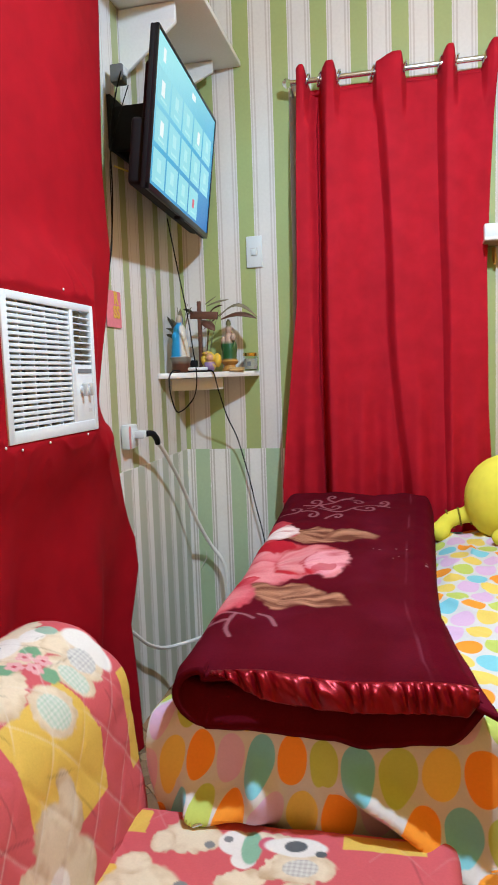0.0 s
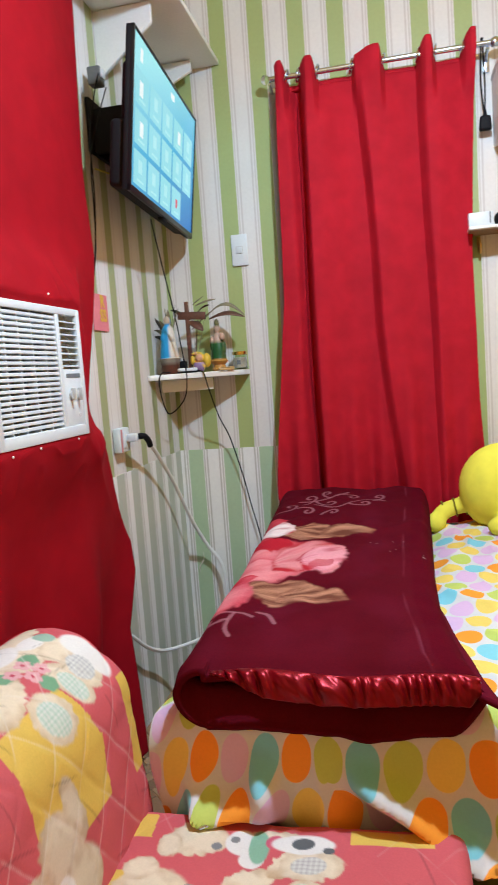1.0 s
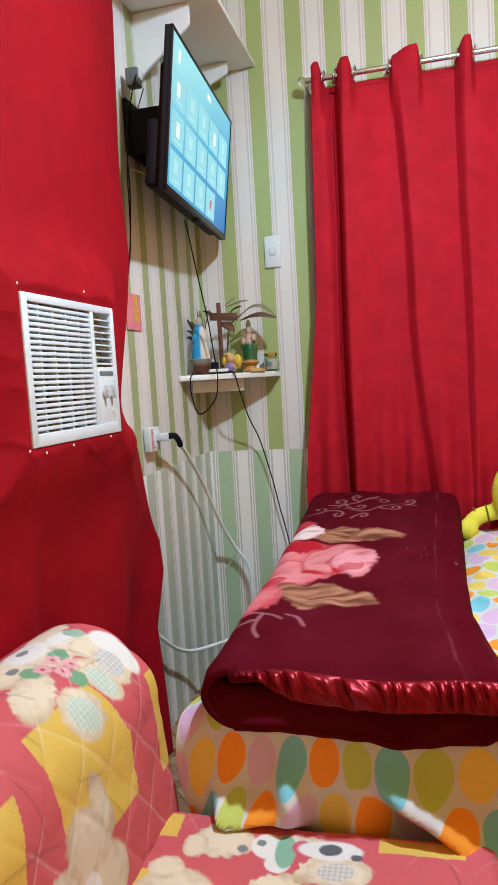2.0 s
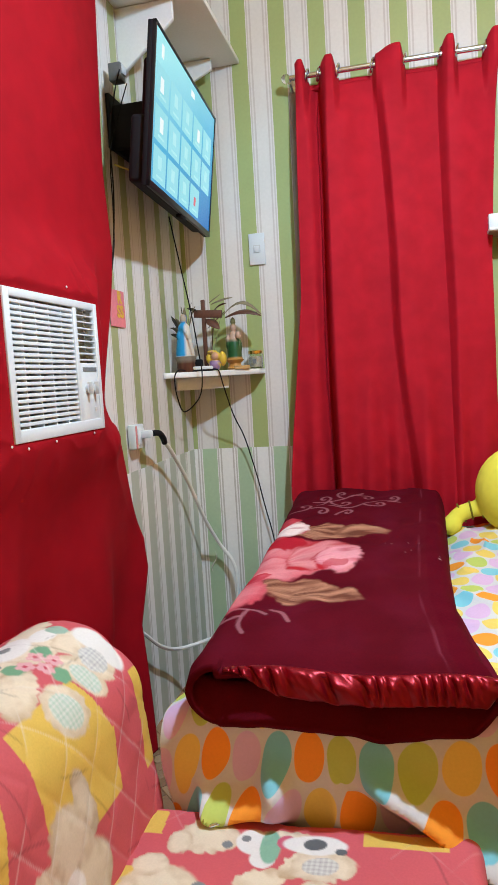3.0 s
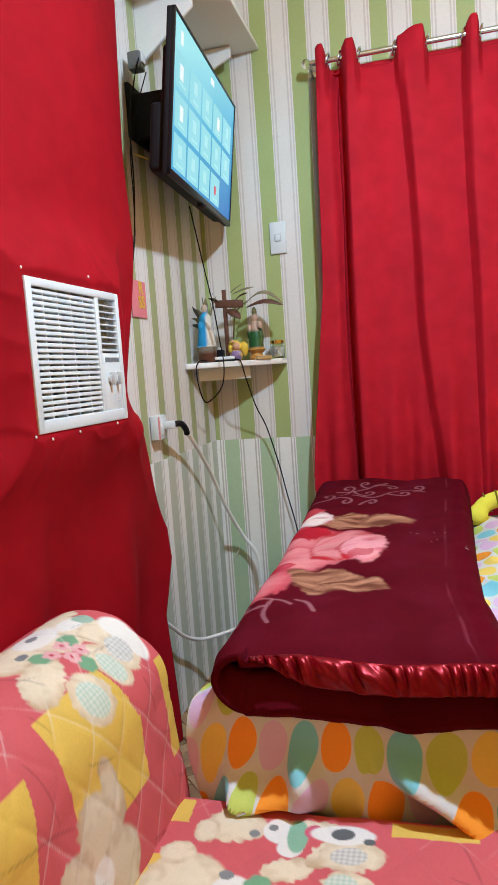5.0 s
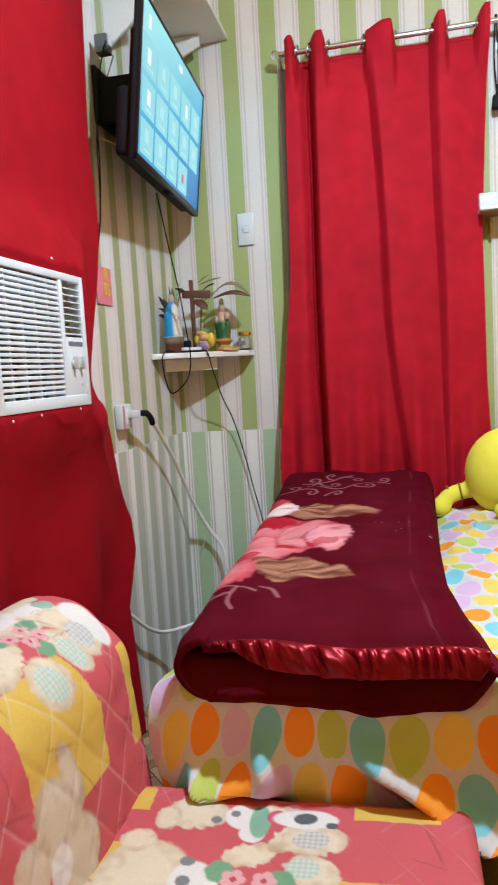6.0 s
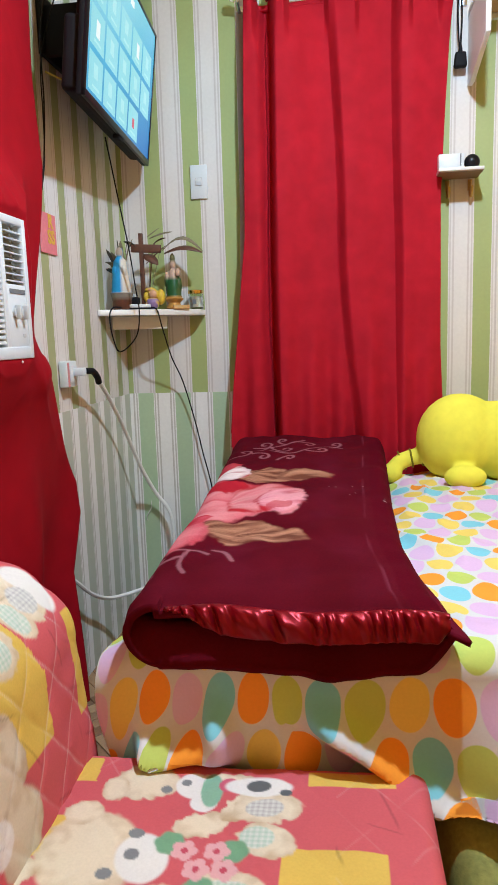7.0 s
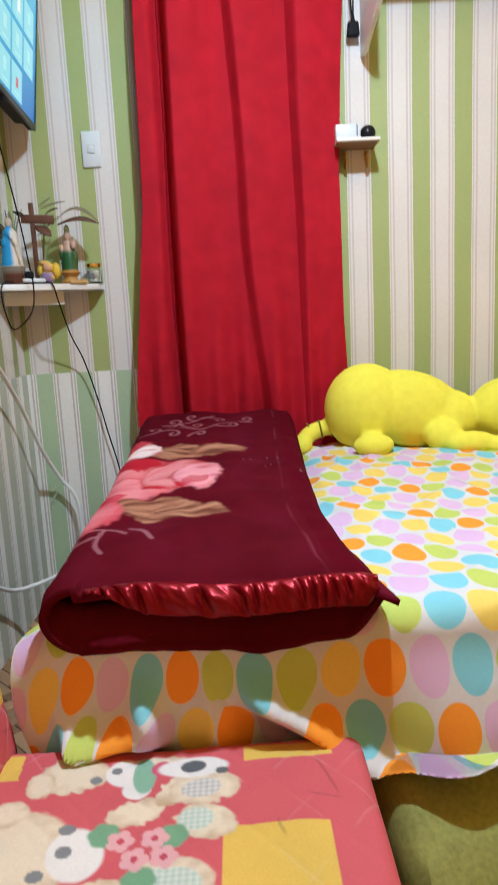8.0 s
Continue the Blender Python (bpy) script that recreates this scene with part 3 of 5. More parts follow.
def furry(c, x, y, blobs, dull=1.0):
    """Cream-coloured tufted patches, with a soft uneven rim."""
    j = 0.006 * wave(x * 90, y * 90)
    for cx, cy, rx, ry, turn in blobs:
        k = inside(x + j, y - j, cx, cy, rx, ry, turn, 0.06)
        if k > 0:
            d = math.hypot((x - cx) / rx, (y - cy) / ry)
            shade = mix(CREAM, (0.47, 0.33, 0.20), min(1, max(0, (d - 0.6) * 1.1 + 0.5 * wave(x * 60, y * 60, 2))))
            c = mix(c, tuple(q * dull for q in shade), k)
    return c


def spots(c, x, y, rows):
    for cx, cy, rx, ry, turn, col in rows:
        c = mix(c, col, inside(x, y, cx, cy, rx, ry, turn, 0.08))
    return c


def checks(c, x, y, cx, cy, rx, ry, turn, col):
    k = inside(x, y, cx, cy, rx, ry, turn, 0.05)
    if k > 0:
        w = 0.5 + 0.25 * math.sin(x * 700) + 0.25 * math.sin(y * 700)
        c = mix(c, mix(col, (0.66, 0.66, 0.62), w), k)
    return c


GREY, SNOW, GLOSS = (0.10, 0.11, 0.12), (0.72, 0.70, 0.68), (0.20, 0.21, 0.22)


def quilt(c, x, y, pale=0.30):
    """Pale stitched lines, and fine dark creases whose shade is painted in."""
    wob = 0.01 * wave(x * 6, y * 6)
    for f in (x + y * 0.8 + wob, x - y * 0.8 + wob):
        d = abs((f / 0.105) % 1 - 0.5) * 0.105
        gap = smoothstep(-0.25, 0.05, wave(x * 9, y * 9, 17))
        c = mix(c, mix(c, SNOW, pale), gap * (1 - smoothstep(0.0006, 0.0030, d)))
    # fine dark creases that wander across the cover, their shade put into the colour
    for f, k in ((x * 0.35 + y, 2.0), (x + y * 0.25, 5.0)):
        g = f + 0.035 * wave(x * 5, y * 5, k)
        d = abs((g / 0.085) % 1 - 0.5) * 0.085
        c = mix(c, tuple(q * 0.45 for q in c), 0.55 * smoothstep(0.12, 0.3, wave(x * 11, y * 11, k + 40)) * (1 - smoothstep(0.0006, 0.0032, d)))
    return c


def seam(x, y):
    """1 on the quilting's stitched lines, falling to 0 beside them."""
    wob = 0.01 * wave(x * 6, y * 6)
    return max(1 - smoothstep(0.0, 0.014, abs((f / 0.105) % 1 - 0.5) * 0.105) for f in (x + y * 0.8 + wob, x - y * 0.8 + wob))


def seat_print(x, y):
    c = RED
    y2 = (y + 1.50) % -0.62 - 1.50
    j = 0.002 * wave(x * 40, y * 40)
    if (0.755 + j < x < 0.895 and -1.536 < y2 < -1.40) or (0.725 + j < x < 0.872 and -1.86 < y2 < -1.675):
        c = YEL
    if x < 0.40 - 0.10 * (y2 + 1.50) and -1.56 < y2 or (x < 0.435 + 0.9 * (y2 + 1.66) and -1.86 < y2 < -1.645 and x < 0.45):
        c = YEL
    c = furry(c, x, y2, ((0.49, -1.553, 0.055, 0.042, 0.2), (0.445, -1.575, 0.022, 0.028, 0), (0.45, -1.715, 0.075, 0.085, 0.3), (0.415, -1.635, 0.03, 0.028, 0), (0.36, -1.76, 0.03, 0.03, 0),
                         (0.60, -1.635, 0.045, 0.025, 0.4), (0.655, -1.588, 0.045, 0.022, 0.9), (0.695, -1.592, 0.055, 0.034, 0.1), (0.70, -1.66, 0.045, 0.033, -0.4), (0.655, -1.765, 0.06, 0.042, 0.1),
                         (0.62, -1.53, 0.05, 0.018, 0.1), (0.57, -1.79, 0.05, 0.035, 0.2)))
    c = spots(c, x, y2, ((0.567, -1.548, 0.028, 0.03, 0, SNOW), (0.592, -1.585, 0.022, 0.022, 0, SNOW), (0.60, -1.555, 0.018, 0.04, 0.1, (0.22, 0.42, 0.30)), (0.625, -1.54, 0.016, 0.018, 0, (0.55, 0.1, 0.16)),
                         (0.527, -1.565, 0.009, 0.009, 0, GLOSS), (0.555, -1.542, 0.009, 0.008, 0, GLOSS), (0.675, -1.543, 0.055, 0.024, 0, SNOW), (0.675, -1.541, 0.02, 0.014, 0, GREY), (0.72, -1.556, 0.010, 0.008, 0, GREY),
                         (0.528, -1.712, 0.038, 0.046, 0.3, SNOW), (0.512, -1.708, 0.011, 0.011, 0, GLOSS), (0.508, -1.668, 0.012, 0.010, 0, GLOSS), (0.485, -1.748, 0.012, 0.010, 0, GLOSS)))
    c = checks(c, x, y2, 0.69, -1.592, 0.03, 0.02, 0.1, (0.40, 0.38, 0.38))
    c = checks(c, x, y2, 0.685, -1.655, 0.026, 0.022, 0, MINT)
    c = checks(c, x, y2, 0.655, -1.765, 0.045, 0.028, 0, MINT)
    if (x - 0.61) ** 2 + (y2 + 1.70) ** 2 < 0.01:
        c = flowers(c, x, y2, 0.608, -1.705, 0.052)
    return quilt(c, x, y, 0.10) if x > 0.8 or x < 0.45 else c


def back_print(y, a):
    """y along the sofa, a upwards from the seat along the cover."""
    c = RED
    wob = 0.004 * wave(y * 30, a * 30)
    y0 = -1.60 - 0.10 * (0.22 - a) if a < 0.22 else -1.605 - 0.3 * (a - 0.22)
    if 0.115 < a < 0.335 and -1.825 + 0.25 * max(0, 0.20 - a) + wob < y < y0:
        c = YEL
    if a < 0.29 and y < -1.90 - 0.25 * (0.28 - a):
        c = YEL
    if 0.09 < a < 0.27 and y > -1.50 + wob:
        c = YEL
    c = furry(c, y, a, ((-1.69, 0.455, 0.075, 0.05, 0.2), (-1.735, 0.375, 0.065, 0.036, 0.5), (-1.69, 0.30, 0.045, 0.05, 0.6), (-1.60, 0.325, 0.03, 0.055, 0.2), (-1.555, 0.33, 0.035, 0.05, 0.1),
                        (-1.60, 0.41, 0.06, 0.03, 0.1), (-1.55, 0.385, 0.04, 0.03, 0), (-1.55, 0.47, 0.07, 0.03, 0.1), (-1.86, 0.44, 0.05, 0.06, 0)))
    c = furry(c, y, a, ((-1.725, 0.165, 0.024, 0.06, 0.25), (-1.775, 0.115, 0.055, 0.085, 0.35), (-1.86, 0.10, 0.045, 0.05, 0), (-1.74, 0.05, 0.06, 0.06, 0)), 0.9)
    c = spots(c, y, a, ((-1.622, 0.462, 0.045, 0.036, 0.1, SNOW), (-1.625, 0.468, 0.012, 0.01, 0, GLOSS), (-1.69, 0.44, 0.012, 0.01, 0, GLOSS), (-1.555, 0.435, 0.035, 0.022, 0, SNOW), (-1.525, 0.425, 0.016, 0.022, 0, (0.3, 0.45, 0.36)),
                        (-1.51, 0.34, 0.03, 0.06, 0, SNOW), (-1.79, 0.07, 0.03, 0.03, 0, SNOW)))
    c = checks(c, y, a, -1.693, 0.298, 0.028, 0.036, 0.6, MINT)
    c = checks(c, y, a, -1.602, 0.315, 0.02, 0.034, 0.2, MINT)
    c = checks(c, y, a, -1.555, 0.33, 0.026, 0.03, 0.1, (0.40, 0.40, 0.42))
    if (y + 1.65) ** 2 + (a - 0.39) ** 2 < 0.008:
        c = flowers(c, y, a, -1.648, 0.388, 0.042)
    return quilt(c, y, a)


sofa = thing("sofa_chair", (0.4, -1.95, 0), "low foam sofa chair in a red and yellow quilted print cover", "sofa chair")
SO = Vector((0.4, -1.95, 0))
BACK_LEN, BACK_FROM, BACK_TO = 0.20 + 0.155 * math.pi + 0.50, -2.45, -1.435


def back_place(u, v):
    a = -0.30 + (BACK_LEN + 0.30) * v
    x, z = sofa_profile(a) if a > 0 else (0.375, 0.335 + a)
    y = BACK_FROM + (BACK_TO - BACK_FROM) * u
    k = max(0, (y - (BACK_TO - 0.05)) / 0.05)
    shrink = 1 - 0.30 * (1 - math.sqrt(max(0, 1 - k * k)))
    if u > 0.999:
        shrink = 0.02
    x, z = 0.20 + (x - 0.20) * shrink, 0.36 + (z - 0.36) * shrink
    bul = 0.007 * wave(y * 6, a * 6) + 0.003 * wave(y * 17, a * 17, 3) - 0.0013 * seam(y, a)
    return x + bul - SO.x, y - SO.y, max(z + bul, 0.02)


part("backrest", sheet(380, 400, back_place, paint=lambda u, v, p: back_print(p.y + SO.y, -0.30 + (BACK_LEN + 0.30) * v)), sofa_cloth, sofa)


def seat_place(u, v):
    s, q = 0.70 * u, -0.25 + 1.20 * v
    x, dx = over_edge(s, 0.59, 0.03)
    if q < 0:
        y, dy = over_edge(-q, 0.0, 0.03)
        y, dy = (0.0, dy) if q < -0.03 else (0.0, 0.03 * (-q / 0.03) ** 2 * 0.5)
    else:
        y, dy = -q, 0.0
    z = 0.338 - dx - dy + 0.004 * wave(s * 6, q * 6) + 0.002 * wave(s * 16, q * 16, 3) - 0.0010 * seam(0.36 + s, -1.495 - q)
    z -= 0.010 * smoothstep(0.25, 0.0, abs(s - 0.3)) * 0.5
    return 0.36 + x - SO.x, -1.495 + y - SO.y, max(z, 0.03)


part("seat", sheet(260, 420, seat_place, paint=lambda u, v, p: seat_print(p.x + SO.x, p.y + SO.y)), sofa_cloth, sofa)
for k in range(2):
    bm = bmesh.new()
    tube(bm, [(0.475 - SO.x + 0.012 * k, -1.525 - 0.012 * k - SO.y, 0.344), (0.50 - SO.x, -1.52 - 0.01 * k - SO.y, 0.346), (0.535 - SO.x, -1.505 - SO.y, 0.345)], 0.003, 6, 4)
    part("zip", bm, chrome, sofa, "bright metal zip end")

# ---- curtains ----
ROD_Z = 2.19
curtain = thing("eyelet_curtain", (0.84, -0.07, ROD_Z), "long crimson eyelet curtain hanging from a chrome rod", "curtain")
CU = Vector((0.84, -0.07, ROD_Z))


CRESTS = ((0.49, 0.515, 0.532), (0.588, 0.612, 0.642), (0.778, 0.849, 0.872), (1.004, 1.024, 1.046), (1.150, 1.172, 1.21))
FOLDS = [((0.3, 0.59), (1.1, 0.578), (2.2, 0.589)), ((0.3, 0.90), (0.73, 0.870), (1.28, 0.822), (1.7, 0.811), (2.2, 0.785)), ((0.3, 1.02), (1.26, 1.013), (1.68, 1.003), (2.2, 1.004)),
         ((0.3, 0.44), (0.8, 0.43), (2.2, 0.49))]


def curtain_place(u, v):
    """u across, v from the header down."""
    z = 2.235 - 1.92 * v
    left = lerp([(0.3, 0.40), (0.7, 0.41), (0.9, 0.425), (1.4, 0.48), (2.2, 0.50)], z)
    right = lerp([(0.3, 1.18), (0.8, 1.17), (1.0, 1.16), (1.5, 1.15), (2.2, 1.185)], z)
    xs = left + (right - left) * u
    # in the header the cloth stands before the rod in narrow crests and swags behind it between the eyelets
    crest = max(smoothstep(p0 - 0.016, p0 + 0.006, xs) * (1 - smoothstep(p1 - 0.010, p1 + 0.010, xs)) * (0.72 + 0.28 * smoothstep(p0, pk, xs)) for p0, pk, p1 in CRESTS)
    swag = 1 - crest
    # below it each fold has a steep left side and falls away slowly to the right
    shape = -1.0
    for foot in FOLDS:
        at = lerp(foot, z)
        w = (xs - at) / 0.215
        if -0.1 < w < 1.1:
            if foot is FOLDS[3] and xs < lerp(FOLDS[0], z) - 0.022:
                shape = 0.85
            shape = max(shape, (2 if foot is FOLDS[0] else 1.45) * smoothstep(-0.10, 0.09, w) * (1 - smoothstep(0.05, 1.05, w) ** 0.8) - 1)
    head = 1 - smoothstep(0.02, 0.12, v)
    shape = (2 * crest - 1) * head + shape * (1 - head)
    amp = 0.036 - 0.006 * v
    x = xs + 0.005 * wave(u * 12, v * 4, 5)
    y = -0.072 - amp * shape + 0.008 * wave(u * 5, v * 3.5) + 0.003 * wave(u * 15, v * 9, 3)
    # a deep fold near the left edge, and soft pipes towards the hem
    y += 0.038 * math.exp(-((xs - lerp(FOLDS[0], z) + 0.021) / 0.017) ** 2) * smoothstep(0.0, 0.05, v)
    y -= 0.017 * math.sin(xs * 62 + 2 * v + 1.5 * wave(v * 3, 7)) * smoothstep(0.5, 0.85, v)
    z -= (1 - smoothstep(0, 0.05, v)) * 0.066 * swag ** 1.1
    return x - CU.x, min(y, -0.012) - CU.y, z - CU.z


solid(part("cloth", sheet(330, 150, curtain_place), red_cloth, curtain), 0.0025)
for x in (0.538, 0.580, 0.648, 0.768, 0.878, 0.995, 1.052, 1.142):
    bm = bmesh.new()
    ring = [(x - CU.x + 0.006 * math.sin(a), -0.070 - CU.y + 0.022 * math.cos(a), 0.022 * math.sin(a)) for a in [k * math.pi / 8 for k in range(17)]]
    tube(bm, ring, 0.0035, 6, 2)
    part("eyelet", bm, chrome, curtain)

rod = thing("curtain_rod", (0.85, -0.07, ROD_Z), "chrome curtain rod with clear round finials", "curtain rod")
RO = Vector((0.85, -0.07, ROD_Z))
part("pole", cyl(bmesh.new(), Vector((0.475, -0.07, ROD_Z)) - RO, Vector((1.235, -0.07, ROD_Z)) - RO, 0.0095, seg=20), chrome, rod)
for x in (0.462, 1.248):
    part("finial", ball(bmesh.new(), Vector((x, -0.07, ROD_Z)) - RO, 0.017), clear_knob if x < 1 else chrome, rod)
for x in (0.475, 1.225):
    bm = bmesh.new()
    cyl(bm, Vector((x, -0.07, ROD_Z - 0.014)) - RO, Vector((x, -0.001, ROD_Z - 0.03)) - RO, 0.006)
    box(bm, x - 0.012 - RO.x, x + 0.012 - RO.x, -0.006 - RO.y, -0.001 - RO.y, -0.07, -0.005, 0.002)
    part("bracket", bm, chrome, rod)

inner = thing("inner_curtain", (0.6, -0.02, 1.2), "thin grey-brown inner curtain behind the red one", "curtain")


def inner_place(u, v):
    z = 2.165 - 1.85 * v
    left = lerp([(0.3, 0.425), (1.0, 0.442), (1.6, 0.457), (2.2, 0.462)], z)
    return left + 0.055 * u - 0.6, -0.012 - 0.003 * math.sin(u * 9) + 0.02, z - 1.2


solid(part("cloth", sheet(60, 30, inner_place), grey_cloth, inner), 0.002)

# left curtain with the air conditioner let into it
LEFT_EDGE = [(0.0, -0.785), (0.41, -0.765), (0.57, -0.70), (0.66, -0.70), (0.85, -0.795), (0.99, -0.855), (1.03, -0.935), (1.10, -0.915), (1.32, -0.83), (1.51, -0.775), (1.72, -0.79), (2.16, -0.75), (2.4, -0.74)]
AC_Y0, AC_Y1, AC_Z0, AC_Z1 = -1.452, -1.062, 1.028, 1.325
door_curtain = thing("window_curtain", (0.06, -1.5, 1.2), "plain deep red curtain cut out round the air conditioner", "curtain")
WC = Vector((0.06, -1.5, 1.2))


def window_curtain_place(u, v):
    z = 2.36 - 2.33 * v
    edge = lerp(LEFT_EDGE, z)
    y = -2.50 + (edge + 2.50) * u
    d_ac = max(AC_Y0 - y, y - AC_Y1, AC_Z0 - z, z - AC_Z1, 0)
    hug = math.exp(-(d_ac / 0.10) ** 2)
    below = smoothstep(1.02, 0.4, z)
    above = smoothstep(1.33, 1.8, z)
    f = (y + 1.9) * 9
    x = 0.055 + 0.012 * math.sin(f) * above + 0.006 * wave(y * 3, z * 1.5)
    x += below * (0.030 * math.sin((y + 0.3 * (1 - z)) * 13 + 1.2) + 0.010 * math.sin(y * 31 + z * 3) * smoothstep(1.0, 0.8, u))
    x += 0.054 * math.exp(-(d_ac / (0.085 + 0.07 * smoothstep(1.04, 0.94, z))) ** 2) + 0.010 * hug + 0.006 * hug * wave(y * 9, z * 7, 4) + 0.006 * hug * (1 - abs(wave(y * 9 + z * 5, z * 7 - y * 4, 11))) ** 5
    # the cloth bulges over the top of the unit, and is gathered at its lower corner
    x += 0.022 * math.exp(-((z - 1.42) / 0.06) ** 2 - ((y + 1.2) / 0.22) ** 2)
    x += 0.03 * math.exp(-((z - 1.0) / 0.05) ** 2 - ((y + 0.93) / 0.06) ** 2)
    x = min(x, 0.1165 + 0.3 * d_ac)
    return max(x, 0.008) - WC.x, y - WC.y, z - WC.z


def window_curtain_keep(u, v):
    p = window_curtain_place(u, v)
    y, z = p[1] + WC.y, p[2] + WC.z
    return not (AC_Y0 + 0.008 < y < AC_Y1 - 0.008 and AC_Z0 + 0.006 < z < AC_Z1 - 0.006)


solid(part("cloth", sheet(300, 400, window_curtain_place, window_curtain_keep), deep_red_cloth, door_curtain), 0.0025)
for y, z in ((-1.462, 1.340), (-1.20, 1.352), (-1.468, 1.022), (-1.41, 1.012), (-1.30, 1.016), (-1.12, 1.018)):
    part("pin", ball(bmesh.new(), Vector((0.122, y, z)) - WC, 0.0032, (0.6, 1, 1), 8), white_paint, door_curtain, "tiny white pin head")
wrod = thing("curtain_rod", (0.075, -1.6, 2.335), "chrome curtain rod with a copper-coloured ball finial", "curtain rod")
part("pole", cyl(bmesh.new(), (0, -0.95, 0), (0, 0.875, 0), 0.009), chrome, wrod)
part("finial", lathe(bmesh.new(), [(0.004, -0.02), (0.012, -0.016), (0.017, 0), (0.012, 0.016), (0.004, 0.02)], (0, 0.89, 0)), copper, wrod, "copper-coloured ball finial")
part("bracket", cyl(bmesh.new(), (0, 0.85, -0.006), (-0.073, 0.85, -0.02), 0.006), chrome, wrod)

# ---- air conditioner ----
plastic_white = mat("plastic_white", (0.66, 0.70, 0.73), 0.38, amount=0.04, scale=5, bump=0)
plastic_shade = mat("plastic_shade", (0.15, 0.165, 0.18), 0.7, amount=0.2, bump=0)
knob_grey = mat("knob_grey", (0.55, 0.56, 0.57), 0.4, amount=0.03, bump=0)
black_plastic = mat("black_plastic", (0.012, 0.012, 0.014), 0.6, amount=0.15, bump=0.05, spec=0.1)
black_gloss = mat("black_gloss", (0.01, 0.01, 0.012), 0.3, amount=0.1, bump=0, spec=0.2)
ac = thing("air_conditioner", (0, -1.257, 1.176), "white window air conditioner with a slatted front grille", "air conditioner")
HW, HH, FX = 0.195, 0.148, 0.122
bm = bmesh.new()
box(bm, -0.10, 0.088, -HW + 0.008, HW - 0.008, -HH + 0.008, HH - 0.008, 0.004)
part("casing", bm, plastic_shade, ac)
bm = bmesh.new()
box(bm, 0.075, FX, -HW + 0.009, -HW + 0.017, -HH + 0.008, HH - 0.008, 0.003)
box(bm, 0.075, FX, HW - 0.012, HW - 0.009, -HH + 0.008, HH - 0.008, 0.001)
box(bm, 0.075, FX, -HW + 0.009, HW - 0.009, HH - 0.011, HH - 0.008, 0.001)
box(bm, 0.075, FX, -HW + 0.009, HW - 0.009, -HH + 0.008, -HH + 0.022, 0.003)
for y0, y1, z0, z1 in ((-HW, -HW + 0.016, -HH, HH), (HW - 0.012, HW, -HH, HH), (-HW + 0.020, HW - 0.016, HH - 0.011, HH), (-HW + 0.020, HW - 0.016, -HH, -HH + 0.02)):
    box(bm, FX - 0.011, FX + 0.001, y0 - 0.003, y1 + 0.003, z0 - 0.003, z1 + 0.003, 0.003)
box(bm, 0.075, FX - 0.001, HW - 0.116, HW - 0.098, -HH + 0.01, HH - 0.005, 0.003)
part("front_frame", bm, plastic_white, ac)
part("louvre_recess", boxed(0.086, 0.094, HW - 0.099, HW - 0.010, 0.008, HH - 0.008), mat("cream_plastic", (0.55, 0.50, 0.42), 0.5), ac)
n = 22
for k in range(n):
    z = -HH + 0.026 + (2 * HH - 0.042) * (k + 0.5) / n
    bm = boxed(0.094, FX - 0.004, -HW + 0.012, HW - 0.110, -0.0036, 0.0036, 0.0012, 1, Matrix.Translation((0, 0, z)))
    part("slat", bm, plastic_white, ac)
for k in range(1, 5):
    y = -HW + 0.012 + (2 * HW - 0.12) * k / 5
    part("grille_bar", boxed(0.093, FX - 0.007, y - 0.0018, y + 0.0018, -HH + 0.02, HH - 0.01), plastic_white, ac)
for k in range(8):
    z = 0.012 + 0.118 * (k + 0.5) / 8
    part("louvre", boxed(0.096, FX - 0.001, HW - 0.099, HW - 0.010, -0.0015, 0.0015, 0.0006, 1, Matrix.Translation((0.10, 0, z)) @ Matrix.Rotation(radians(14), 4, "Y") @ Matrix.Translation((-0.10, 0, 0))), plastic_white, ac)
    bm = bmesh.new()
    tube(bm, [(0.106, HW - 0.032 + 0.009 * math.cos(a), z + 0.007 + 0.006 * math.sin(a)) for a in (0.6, 2.0, 3.4, 4.8, 5.6)], 0.0016, 6, 4)
    part("vane_hook", bm, knob_grey, ac)
bm = boxed(0.08, FX - 0.002, HW - 0.100, HW - 0.008, -HH + 0.02, 0.008, 0.002)
panel = part("control_panel", bm, plastic_white, ac)
part("display_slot", boxed(FX - 0.004, FX - 0.001, HW - 0.088, HW - 0.018, -0.012, -0.002), plastic_shade, panel)
for y in (HW - 0.072, HW - 0.038):
    bm = bmesh.new()
    cyl(bm, (FX - 0.004, y, -0.052), (FX + 0.004, y, -0.052), 0.0105, seg=20)
    box(bm, FX, FX + 0.013, y - 0.004, y + 0.004, -0.066, -0.036, 0.002, 2, None)
    part("knob", bm, knob_grey, panel, "light grey rotary knob")
part("badge", boxed(FX - 0.003, FX - 0.001, HW - 0.04, HW - 0.028, -0.105, -0.097), knob_grey, panel)

# ---- television ----
TVC = Vector((0.188, -0.439, 1.878))
yaw, tilt = radians(-3.571), radians(6.957)
d = Vector((math.sin(yaw), math.cos(yaw), 0))
nrm = Vector((math.cos(yaw), -math.sin(yaw), 0))
up = Vector((0, 0, 1)) * math.cos(tilt) + nrm * math.sin(tilt)
back = up.cross(d)
TVM = Matrix.Translation(TVC) @ Matrix((d, back, up)).transposed().to_4x4()
tv = thing("television", TVM, "black flat-screen television showing a blue tile menu", "television")
W, H = 0.73, 0.43
bm = bmesh.new()
box(bm, -W / 2, W / 2, 0.004, 0.022, -H / 2, H / 2, 0.004)
part("cabinet", bm, black_plastic, tv)
bm = bmesh.new()
